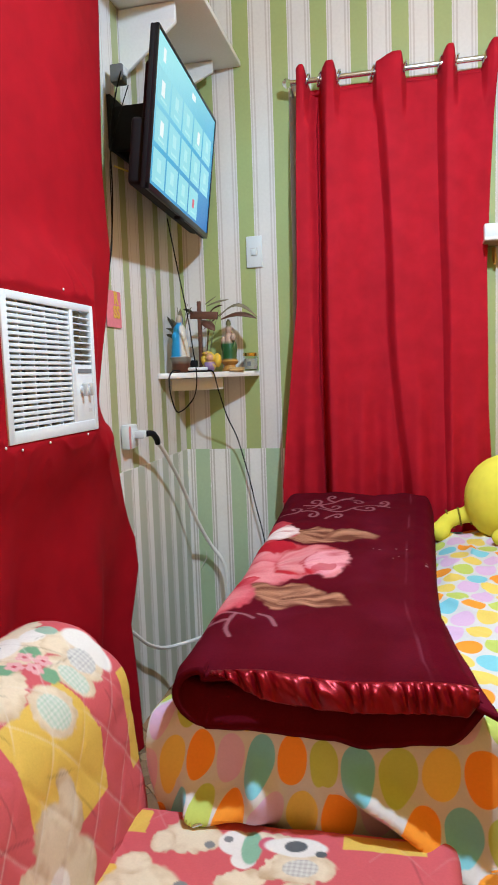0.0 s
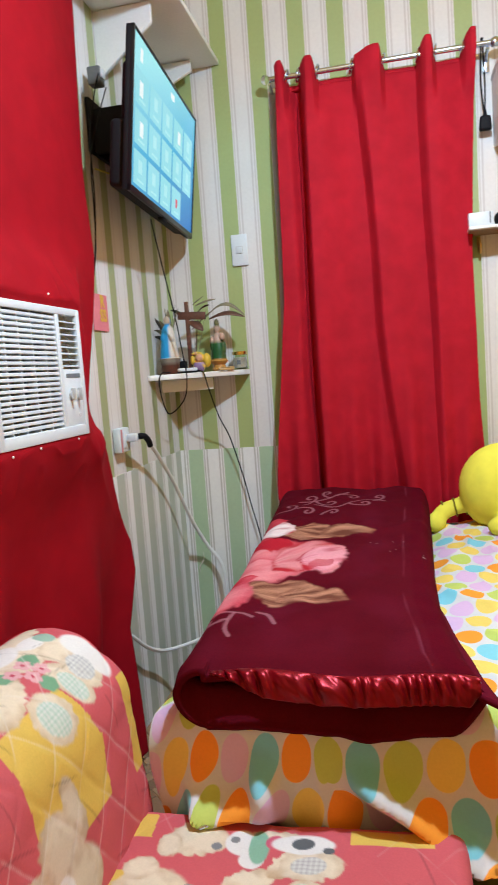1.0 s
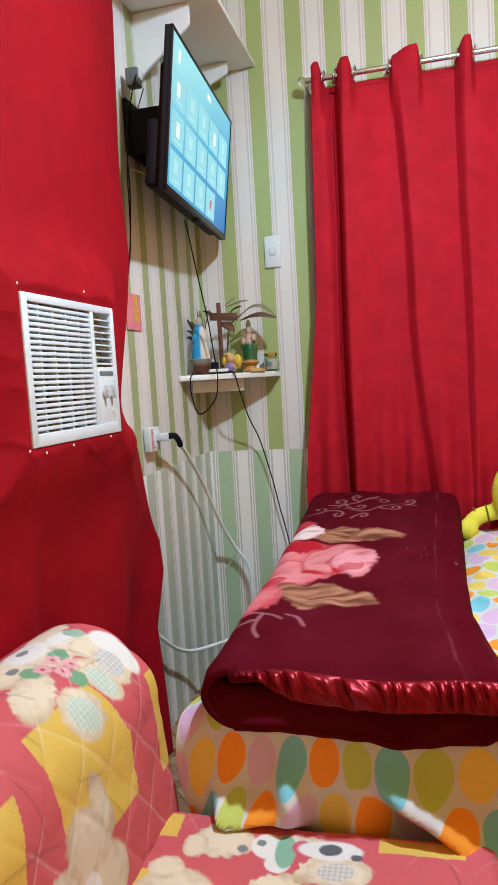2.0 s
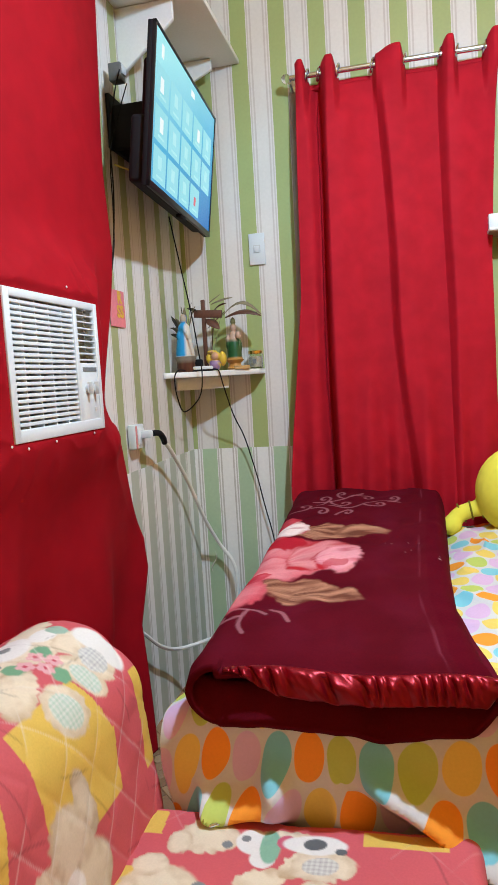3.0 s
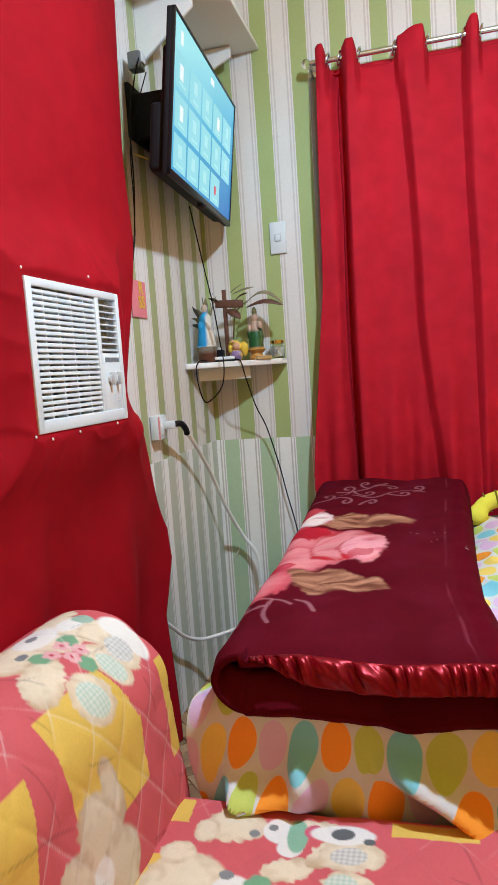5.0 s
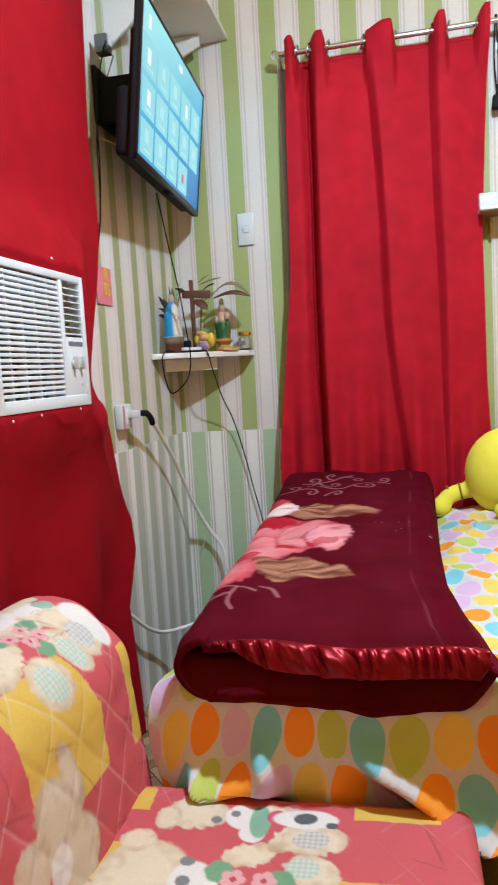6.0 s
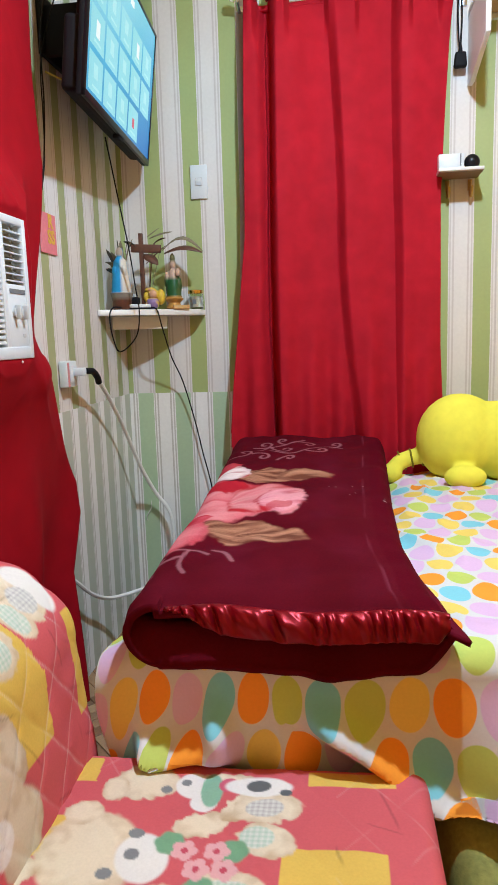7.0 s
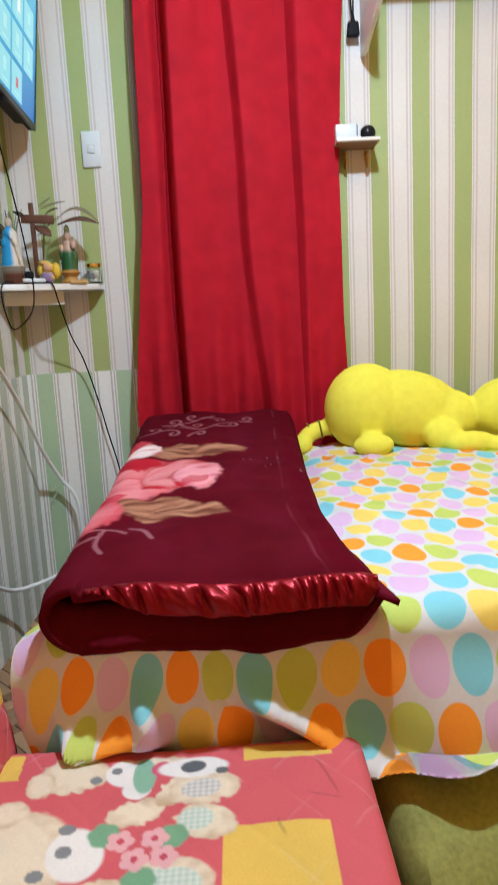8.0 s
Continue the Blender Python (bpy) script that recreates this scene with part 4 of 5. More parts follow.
box(bm, -W / 2 + 0.012, W / 2 - 0.012, 0.018, 0.066, -H / 2 + 0.012, H / 2 - 0.235, 0.014, 3)
box(bm, -W / 2 + 0.03, W / 2 - 0.03, 0.018, 0.042, -H / 2 + 0.04, H / 2 - 0.08, 0.012, 3)
part("rear_cover", bm, black_plastic, tv)
bm = bmesh.new()
for x0, x1, z0, z1 in ((-W / 2, W / 2, H / 2 - 0.009, H / 2), (-W / 2, W / 2, -H / 2, -H / 2 + 0.018), (-W / 2, -W / 2 + 0.009, -H / 2, H / 2), (W / 2 - 0.009, W / 2, -H / 2, H / 2)):
    box(bm, x0, x1, -0.003, 0.008, z0, z1, 0.0015)
bezel = part("bezel", bm, black_gloss, tv)
m, nt, b = base_mat("screen_glow", 0.25)
b.inputs["Base Color"].default_value = (0.01, 0.01, 0.012, 1)
b.inputs["Specular IOR Level"].default_value = 0.1
tc = nt.nodes.new("ShaderNodeTexCoord")
sep = nt.nodes.new("ShaderNodeSeparateXYZ")
nt.links.new(tc.outputs["Object"], sep.inputs[0])
ma = nt.nodes.new("ShaderNodeMath")
ma.operation = "MULTIPLY_ADD"
ma.inputs[1].default_value = -0.35
nt.links.new(sep.outputs[0], ma.inputs[0])
nt.links.new(sep.outputs[2], ma.inputs[2])
rp = nt.nodes.new("ShaderNodeValToRGB")
mr = node(nt, "ShaderNodeMapRange")
mr.inputs[1].default_value, mr.inputs[2].default_value = -0.3, 0.25
nt.links.new(ma.outputs[0], mr.inputs[0])
nt.links.new(mr.outputs[0], rp.inputs[0])
rp.color_ramp.elements.new(0.55)
for e, (p, c) in zip(rp.color_ramp.elements, ((0.0, (0.015, 0.17, 0.50)), (0.55, (0.06, 0.42, 0.68)), (1.0, (0.34, 0.78, 0.84)))):
    e.position, e.color = p, (*c, 1)
nt.links.new(rp.outputs[0], b.inputs["Emission Color"])
b.inputs["Emission Strength"].default_value = 1.0
scr = part("screen", boxed(-W / 2 + 0.008, W / 2 - 0.008, 0.0, 0.006, -H / 2 + 0.017, H / 2 - 0.008), m, tv, "lit screen with rows of pale blue tiles", False)
tile_mat = glow_mat("tile_glow", (0.31, 0.76, 0.86), 0.9)
icon_mat = glow_mat("icon_glow", (0.85, 0.95, 0.97), 0.95)
pale_icon = glow_mat("pale_icon", (0.45, 0.87, 0.93), 0.9)
red_icon = glow_mat("red_icon", (0.75, 0.12, 0.18), 0.9)
for r in range(3):
    for k in range(5):
        if r == 2 and k == 4:
            continue
        x0 = -W / 2 + 0.030 + 0.134 * k
        z0 = 0.030 - 0.108 * r
        t = part("menu_tile", boxed(x0, x0 + 0.118, -0.0008, 0.001, z0, z0 + 0.092), tile_mat, scr, "", False)
        if (r, k) not in ((0, 0), (1, 0), (0, 3), (2, 3)):
            part("menu_icon", boxed(x0 + 0.040, x0 + 0.074, -0.0018, 0.0, z0 + 0.036, z0 + 0.072, 0.0008, 1), pale_icon, scr, "", False)
        part("menu_caption", boxed(x0 + 0.030, x0 + 0.088, -0.0016, 0.0, z0 + 0.012, z0 + 0.018), pale_icon, scr, "", False)
for x0, z0, w, h, mt in ((-0.30, 0.145, 0.02, 0.035, icon_mat), (0.02, 0.165, 0.04, 0.018, icon_mat), (-0.30, 0.055, 0.03, 0.04, icon_mat), (-0.29, -0.05, 0.03, 0.04, icon_mat), (0.115, -0.155, 0.022, 0.028, red_icon), (0.12, 0.055, 0.03, 0.04, icon_mat)):
    part("menu_icon", boxed(x0, x0 + w, -0.0018, 0.0, z0, z0 + h, 0.0006, 1), mt, scr, "", False)
bm = bmesh.new()
inv = TVM.inverted()


def in_tv(bm, x0, x1, y0, y1, z0, z1, bevel=0.002):
    box(bm, x0, x1, y0, y1, z0, z1, bevel, 2, inv)


in_tv(bm, 0.001, 0.014, -0.63, -0.40, 1.84, 2.00)
part("wall_plate", bm, black_plastic, tv)
for y in (-0.60, -0.43):
    bm = bmesh.new()
    in_tv(bm, 0.013, 0.15, y - 0.012, y + 0.012, 1.84, 1.97, 0.006)
    part("bracket_arm", bm, black_plastic, tv)
part("sensor", boxed(-0.02, 0.03, 0.0, 0.02, -H / 2 - 0.01, -H / 2 + 0.002, 0.002), black_plastic, tv)
adapter = thing("wall_adapter", (0.045, -0.625, 2.055), "pale grey adapter block fixed under the shelf bracket", "adapter")
bm = bmesh.new()
box(bm, -0.022, 0.018, -0.02, 0.02, -0.03, 0.022, 0.005)
part("body", bm, mat("dull_grey", (0.12, 0.125, 0.13), 0.35), adapter)
part("cover", boxed(0.018, 0.022, -0.015, 0.015, -0.012, 0.016, 0.002), knob_grey, adapter)


# ---- shelves ----
def prism(bm, pts, a0, a1, axis):
    """A flat outline given in the two other axes, made thick from a0 to a1 along axis."""
    def place(p, a):
        return {0: (a, p[0], p[1]), 1: (p[0], a, p[1]), 2: (p[0], p[1], a)}[axis]
    lo, hi = [bm.verts.new(place(p, a0)) for p in pts], [bm.verts.new(place(p, a1)) for p in pts]
    bm.faces.new(lo)
    bm.faces.new(hi[::-1])
    for i in range(len(pts)):
        j = (i + 1) % len(pts)
        bm.faces.new((lo[i], hi[i], hi[j], lo[j]))
    bmesh.ops.recalc_face_normals(bm, faces=bm.faces)
    bmesh.ops.bevel(bm, geom=bm.edges[:], offset=0.0015, segments=1, affect="EDGES")
    return bm


high_shelf = thing("wall_shelf", (0, -0.5, 2.30), "white painted board shelf on wedge brackets above the television", "shelf")
part("board", boxed(0.001, 0.278, -0.45, 0.497, 0, 0.018, 0.002), white_paint, high_shelf)
for y in (0.0, 0.42):
    part("bracket", prism(bmesh.new(), [(0.001, -0.002), (0.001, -0.20), (0.02, -0.195), (0.19, -0.062), (0.19, -0.002)] if y == 0 else [(0.001, -0.002), (0.001, -0.12), (0.02, -0.115), (0.19, -0.040), (0.19, -0.002)], y - 0.008, y + 0.008, 1), white_paint, high_shelf)

right_shelf = thing("wall_shelf", (1.65, 0, 2.088), "white painted board shelf on wedge brackets over the bed", "shelf")
part("board", boxed(-0.41, 0.70, -0.22, -0.001, 0, 0.018, 0.002), white_paint, right_shelf)
plywood = mat("plywood", (0.50, 0.31, 0.14), 0.6, amount=0.15, scale=6)
part("underside", boxed(-0.405, 0.695, -0.217, -0.022, -0.003, -0.0004), plywood, right_shelf, "bare tan plywood underside")
part("cleat", boxed(-0.39, 0.70, -0.020, -0.001, -0.020, -0.001, 0.002), white_paint, right_shelf)
for x in (-0.40, 0.55):
    part("bracket", prism(bmesh.new(), [(-0.001, -0.002), (-0.001, -0.218), (-0.05, -0.222), (-0.30, -0.165), (-0.30, -0.002)], x - 0.008, x + 0.008, 0), white_paint, right_shelf)

SHELF_Z = 1.142
corner_shelf = thing("corner_shelf", (0, 0, SHELF_Z), "small white corner shelf crowded with figurines", "shelf")
part("board", prism(bmesh.new(), [(0.001, -0.001), (0.312, -0.001), (0.305, -0.075), (0.15, -0.205), (0.012, -0.298), (0.001, -0.298)], 0, 0.02, 2), white_paint, corner_shelf)
bm = bmesh.new()
box(bm, -0.115, 0.085, -0.008, 0.008, -0.046, -0.001, 0.002, 2, Matrix.Translation((0.115, -0.146, 0)) @ Matrix.Rotation(radians(33), 4, "Z"))
part("front_rail", bm, white_paint, corner_shelf)

hook_shelf = thing("hook_shelf", (1.215, 0, 1.575), "small white wall shelf with two brass hooks below", "shelf")
part("board", boxed(-0.078, 0.066, -0.125, -0.001, 0, 0.010, 0.002), white_paint, hook_shelf)
# brown layer that puts the shade under the white board into colour
underside_shade = mat("underside_shade", (0.24, 0.14, 0.07), 0.6, amount=0.15, scale=6)
part("underside", boxed(-0.076, 0.064, -0.123, -0.003, -0.003, -0.0004), underside_shade, hook_shelf, "underside browned to stand for the shade there")
brass = mat("brass", (0.55, 0.36, 0.13), 0.3, 1.0, amount=0.15, bump=0)
for x in (-0.035, 0.04):
    bm = bmesh.new()
    tube(bm, [(x, -0.011, -0.018), (x, -0.016, -0.05), (x, -0.030, -0.066), (x, -0.042, -0.052), (x, -0.044, -0.035)], 0.0055, 8, 6)
    box(bm, x - 0.008, x + 0.006, -0.014, -0.010, -0.045, -0.008, 0.002)
    part("hook", bm, brass, hook_shelf, "small brass hook")
box_thing = thing("small_box", (1.195, -0.055, 1.586), "small white cardboard box standing on the hook shelf", "box")
bm = bmesh.new()
box(bm, -0.055, 0.028, -0.03, 0.03, 0, 0.052, 0.003)
part("carton", bm, plastic_white, box_thing)
part("label", boxed(0.014, 0.018, -0.0312, -0.0302, 0.012, 0.05), plastic_shade, box_thing)
cam_thing = thing("round_speaker", (1.252, -0.06, 1.586), "small glossy black round speaker on the hook shelf", "speaker")
part("ball", ball(bmesh.new(), (0, 0, 0.026), 0.026, (1, 0.8, 1), 20), black_gloss, cam_thing)
bm = bmesh.new()
cyl(bm, (0, 0, 0), (0, 0, 0.004), 0.016, 0.012)
part("foot", bm, black_plastic, cam_thing)

hang = thing("hanging_plug", (1.213, -0.035, 1.955), "black charger plug hanging by its doubled cord", "charger")
bm = bmesh.new()
box(bm, -0.018, 0.018, -0.013, 0.013, -0.036, 0.012, 0.007, 3)
for w in bm.verts:
    w.co.x *= 1 + 0.25 * (-w.co.z / 0.04 if w.co.z < 0 else 0)
part("body", bm, black_plastic, hang)
bm = bmesh.new()
cyl(bm, (0, 0, 0.01), (0, 0, 0.035), 0.008, 0.004)
tube(bm, [(0, 0, 0.03), (0.004, 0.004, 0.12), (0.003, 0.012, 0.20), (0, 0.0, 0.27)], 0.0028, 6)
tube(bm, [(-0.004, 0, 0.03), (-0.009, 0.004, 0.12), (-0.007, 0.01, 0.20), (-0.004, 0.0, 0.27)], 0.0028, 6)
part("cord", bm, black_plastic, hang)

# ---- things on the corner shelf ----
TOP = SHELF_Z + 0.021
figure_paint = paint_mat("figure_paint", 0.45, 0.12, 150, 0.15)


def figurine(name, at, label, build, colour):
    """One mesh, painted by height and side."""
    bm = bmesh.new()
    build(bm)
    col = bm.verts.layers.float_color.new("print")
    for w in bm.verts:
        w[col] = (*colour(w.co), 1)
    ob = link_mesh(name, bm, figure_paint)
    ob.location = at
    return tagged(ob, label, "figurine")


def robed(bm):
    lathe(bm, [(0.030, 0), (0.034, 0.008), (0.033, 0.03), (0.036, 0.045), (0.040, 0.055), (0.034, 0.06), (0.034, 0.07), (0.030, 0.10), (0.025, 0.14), (0.021, 0.165), (0.010, 0.178), (0.012, 0.186), (0.013, 0.196), (0.008, 0.207), (0.001, 0.21)], seg=18)
    ball(bm, (0.014, -0.012, 0.13), 0.014, (1, 1, 1.6), 10)
    ball(bm, (-0.012, -0.014, 0.13), 0.013, (1, 1, 1.6), 10)


def robed_colour(p):
    if p.z < 0.058:
        return (0.10, 0.035, 0.02) if p.z < 0.04 else (0.25, 0.22, 0.18)
    if p.z > 0.180:
        return (0.45, 0.36, 0.28) if p.y < 0 else (0.02, 0.25, 0.55)
    return (0.02, 0.30, 0.62) if p.x < 0.008 or p.y > 0 else (0.62, 0.58, 0.52)


figurine("statue", (0.062, -0.215, TOP), "small robed statue with a blue mantle on a dark base", robed, robed_colour)


def green_robed(bm):
    lathe(bm, [(0.026, 0), (0.030, 0.006), (0.024, 0.014), (0.021, 0.022), (0.030, 0.030), (0.034, 0.036), (0.030, 0.040), (0.027, 0.048), (0.028, 0.07), (0.023, 0.10), (0.018, 0.115), (0.017, 0.13), (0.008, 0.142), (0.011, 0.15), (0.012, 0.16), (0.008, 0.170), (0.010, 0.174), (0.008, 0.186), (0.002, 0.194)], seg=18)
    ball(bm, (0.020, -0.012, 0.125), 0.011, (1, 1, 1.5), 10)
    ball(bm, (-0.02, -0.006, 0.10), 0.013, (0.8, 1, 2.4), 10)
    ball(bm, (0.022, -0.004, 0.085), 0.012, (0.8, 1, 2.2), 10)


def green_colour(p):
    if p.z < 0.042:
        return 0.45, 0.22, 0.05
    if p.z > 0.168:
        return 0.16, 0.15, 0.06
    if p.z > 0.115:
        return 0.50, 0.33, 0.25
    return (0.015, 0.09, 0.025) if abs(p.x) < 0.02 else (0.06, 0.10, 0.03)


figurine("statue", (0.222, -0.115, TOP), "small green-robed statue on a round gilt base", green_robed, green_colour)


def doll(bm):
    ball(bm, (0, 0, 0.022), 0.022, (1.1, 0.9, 1), 12)
    ball(bm, (0.004, -0.002, 0.052), 0.018, (1.1, 1, 1), 12)
    ball(bm, (-0.022, 0.004, 0.045), 0.013, (1, 1, 1.5), 10)
    ball(bm, (0.028, 0.006, 0.042), 0.016, (1, 1, 1.7), 10)
    ball(bm, (-0.008, 0.0, 0.068), 0.010, (2, 1.2, 0.8), 10)


figurine("doll", (0.158, -0.165, TOP), "small plump doll with yellow hair and a lilac dress", doll,
         lambda p: (0.28, 0.18, 0.34) if p.z < 0.034 and abs(p.x) < 0.02 else ((0.62, 0.33, 0.20) if p.y < -0.010 and p.z > 0.036 and abs(p.x - 0.004) < 0.014 else (0.66, 0.44, 0.05)))


def jar_profile(r, h, t):
    return [(r * 0.92, 0), (r, 0.004), (r, h), (r - t, h), (r - t, 0.006)]


jar = thing("candle_jar", (0.288, -0.052, TOP), "clear glass candle jar with a gold lid and a label", "jar")
part("glass", lathe(bmesh.new(), jar_profile(0.027, 0.055, 0.002), seg=24), glass_mat("jar_glass"), jar)
part("wax", lathe(bmesh.new(), [(0.0235, 0.007), (0.0235, 0.045)], seg=24), mat("wax", (0.80, 0.78, 0.73), 0.5), jar, "whitish candle wax")
part("lid", lathe(bmesh.new(), [(0.028, 0.055), (0.0285, 0.058), (0.0285, 0.066), (0.026, 0.068)], seg=24), mat("gold_lid", (0.75, 0.52, 0.16), 0.25, 1.0, bump=0), jar, "shiny gold lid")
part("label", boxed(-0.007, 0.007, -0.0285, -0.0275, 0.018, 0.034), plastic_shade, jar, "dark square label")

router = thing("router", (0.105, -0.195, TOP), "flat white router lying at the shelf's front", "router")
rt = Matrix.Rotation(radians(36), 4, "Z")
bm = bmesh.new()
box(bm, -0.048, 0.048, -0.02, 0.02, 0.006, 0.018, 0.004, 3, rt)
part("body", bm, plastic_white, router)
bm = bmesh.new()
box(bm, -0.044, 0.05, -0.018, 0.018, 0, 0.006, 0.001, 1, rt)
part("base", bm, black_plastic, router)
adaptor = thing("power_adapter", (0.082, -0.150, TOP), "black power adapter standing behind the router", "adapter")
bm = bmesh.new()
box(bm, -0.02, 0.022, -0.015, 0.015, 0, 0.045, 0.004)
part("body", bm, black_plastic, adaptor)
part("pins", boxed(-0.008, 0.010, -0.006, 0.006, 0.045, 0.056, 0.001), knob_grey, adaptor)
wbox = thing("wooden_box", (0.243, -0.105, TOP), "flat varnished wooden box at the shelf's edge", "box")
bm = bmesh.new()
box(bm, -0.03, 0.032, -0.016, 0.012, 0, 0.009, 0.002, 2, Matrix.Translation((0, -0.012, 0)) @ rt)
part("body", bm, mat("pale_wood", (0.50, 0.30, 0.11), 0.45, amount=0.2), wbox)
bm = bmesh.new()
box(bm, -0.03, 0.032, -0.016, 0.012, 0.009, 0.013, 0.0015, 1, Matrix.Translation((0, -0.012, 0)) @ rt)
part("lid", bm, mat("pale_lid", (0.56, 0.36, 0.15), 0.45, amount=0.2), wbox)

brown_wood = mat("brown_wood", (0.12, 0.045, 0.026), 0.5, amount=0.25)
dry_leaf = mat("dry_leaf", (0.22, 0.18, 0.11), 0.8, amount=0.3, scale=40)
dark_leaf = mat("dark_leaf", (0.10, 0.085, 0.06), 0.8, amount=0.3, scale=40)
cross = thing("wooden_crucifix", (0.122, -0.155, TOP), "brown wooden crucifix on a small stand among the figurines", "crucifix")
part("upright", boxed(-0.0075, 0.0075, -0.005, 0.005, 0.01, 0.262, 0.002), brown_wood, cross)
part("crossbar", boxed(-0.050, 0.056, -0.006, 0.006, 0.196, 0.224, 0.002, 2, Matrix.Rotation(radians(4), 4, "Y")), brown_wood, cross)
bm = bmesh.new()
lathe(bm, [(0.024, 0), (0.024, 0.006), (0.014, 0.014), (0.010, 0.02)], seg=16)
part("stand", bm, brown_wood, cross)


def blade(bm, base, tip, width, bow, turn=0.0):
    """A bent, pointed dry leaf."""
    base, tip = Vector(base), Vector(tip)
    ax = (tip - base)
    side = ax.cross(Vector((0, 0, 1))).normalized()
    side = Matrix.Rotation(turn, 3, ax.normalized()) @ side
    rows = []
    n = 8
    for i in range(n + 1):
        k = i / n
        c = base + ax * k + Vector((0, 0, bow * math.sin(math.pi * k)))
        w = width * (math.sin(math.pi * (0.08 + 0.90 * k)) ** 0.8)
        rows.append([bm.verts.new(c - side * w), bm.verts.new(c + Vector((0, 0, 0.25 * w))), bm.verts.new(c + side * w)])
    for a, b2 in zip(rows, rows[1:]):
        for j in range(2):
            bm.faces.new((a[j], a[j + 1], b2[j + 1], b2[j]))


fronds = thing("dried_palm_leaves", (0.13, -0.10, TOP), "dried brown palm leaves fanning out above the figurines", "dried leaves")
for base, tip, w, bow, col in (((-0.01, 0.01, 0.0), (0.055, -0.01, 0.232), 0.006, 0.01, dry_leaf), ((0.02, -0.01, 0.225), (0.075, -0.03, 0.245), 0.012, 0.006, brown_wood), ((0.055, -0.01, 0.205), (0.205, -0.025, 0.195), 0.014, 0.045, dry_leaf),
                               ((0.065, -0.015, 0.195), (0.205, -0.03, 0.190), 0.020, 0.018, brown_wood), ((0.02, -0.04, 0.245), (0.105, -0.05, 0.262), 0.010, 0.004, dry_leaf), ((0.015, -0.05, 0.25), (0.06, -0.06, 0.275), 0.008, 0.0, dry_leaf),
                               ((0.0, -0.03, 0.16), (0.08, -0.06, 0.215), 0.016, 0.0, brown_wood), ((-0.08, -0.06, 0.10), (-0.11, -0.08, 0.20), 0.010, 0.02, dry_leaf), ((-0.08, -0.06, 0.10), (-0.07, -0.09, 0.235), 0.010, 0.02, dry_leaf),
                               ((-0.08, -0.06, 0.10), (-0.125, -0.10, 0.165), 0.010, 0.02, dry_leaf), ((-0.075, -0.06, 0.12), (-0.03, -0.08, 0.24), 0.009, 0.02, dry_leaf), ((-0.085, -0.05, 0.11), (-0.095, -0.05, 0.245), 0.013, 0.01, dark_leaf), ((-0.085, -0.05, 0.10), (-0.135, -0.07, 0.215), 0.012, 0.015, dark_leaf),
                               ((-0.08, -0.055, 0.12), (-0.05, -0.06, 0.255), 0.012, 0.01, dark_leaf), ((-0.08, -0.05, 0.09), (-0.14, -0.09, 0.14), 0.011, 0.02, dark_leaf), ((0.0, -0.05, 0.19), (0.055, -0.075, 0.150), 0.020, 0.004, brown_wood), ((-0.02, -0.05, 0.20), (-0.065, -0.07, 0.235), 0.011, 0.008, dark_leaf)):
    bm = bmesh.new()
    blade(bm, base, tip, w, bow, 0.5)
    solid(part("leaf", bm, col, fronds), 0.0012)
bm = bmesh.new()
tube(bm, [(-0.06, -0.03, 0.0), (-0.08, -0.06, 0.10), (-0.075, -0.06, 0.13)], 0.003, 6)
tube(bm, [(-0.01, 0.01, 0.0), (0.01, 0.0, 0.16), (0.03, -0.02, 0.23)], 0.003, 6)
part("stem", bm, dry_leaf, fronds)

# ---- switch, socket, card, cables ----
switch = thing("light_switch", (0.307, 0, 1.616), "white plastic light switch plate on the wallpaper", "light switch")
part("plate", boxed(-0.031, 0.031, -0.009, -0.0005, -0.059, 0.059, 0.003), plastic_white, switch)
part("rocker", boxed(-0.011, 0.011, -0.014, -0.008, -0.012, 0.012, 0.002, 2, Matrix.Rotation(radians(6), 4, "X")), plastic_white, switch)
part("shadow_gap", boxed(-0.0135, 0.0135, -0.0096, -0.0085, -0.0145, 0.0145), knob_grey, switch)

outlet = thing("wall_socket", (0, -0.618, 0.965), "white surface wall socket with a pink tape edge", "socket")
part("box", boxed(0.003, 0.028, -0.038, 0.038, -0.038, 0.038, 0.004), plastic_white, outlet)
part("tape", boxed(0.0285, 0.0295, -0.034, -0.022, -0.036, 0.034), mat("pink_tape", (0.62, 0.25, 0.25), 0.6), outlet, "faded pink tape")
part("faceplate", boxed(0.028, 0.031, -0.018, 0.030, -0.025, 0.025, 0.001), plastic_white, outlet)

cord_white = mat("cord_white", (0.85, 0.84, 0.82), 0.4, amount=0.03, bump=0)
power = thing("power_lead", (0.03, -0.60, 0.97), "white power lead with a black angled plug in the socket", "power lead")
PO = Vector((0.03, -0.60, 0.97))


def line_to(bm, pts, r, origin, seg=8):
    return tube(bm, [Vector(p) - origin for p in pts], r, seg, 8)


part("adapter", boxed(0.0, 0.035, -0.018, 0.018, -0.012, 0.012, 0.004), plastic_white, power, "white plug adapter")
bm = bmesh.new()
line_to(bm, [(0.062, -0.600, 0.972), (0.068, -0.555, 0.968), (0.066, -0.515, 0.948), (0.062, -0.495, 0.932)], 0.010, PO, 10)
part("plug", bm, black_plastic, power, "black moulded plug")
bm = bmesh.new()
line_to(bm, [(0.063, -0.50, 0.936), (0.058, -0.42, 0.89), (0.055, -0.26, 0.76), (0.07, -0.14, 0.60), (0.10, -0.06, 0.48), (0.145, -0.05, 0.41), (0.16, -0.05, 0.33), (0.165, -0.06, 0.20), (0.20, -0.10, 0.08), (0.30, -0.2, 0.012)], 0.0072, PO)
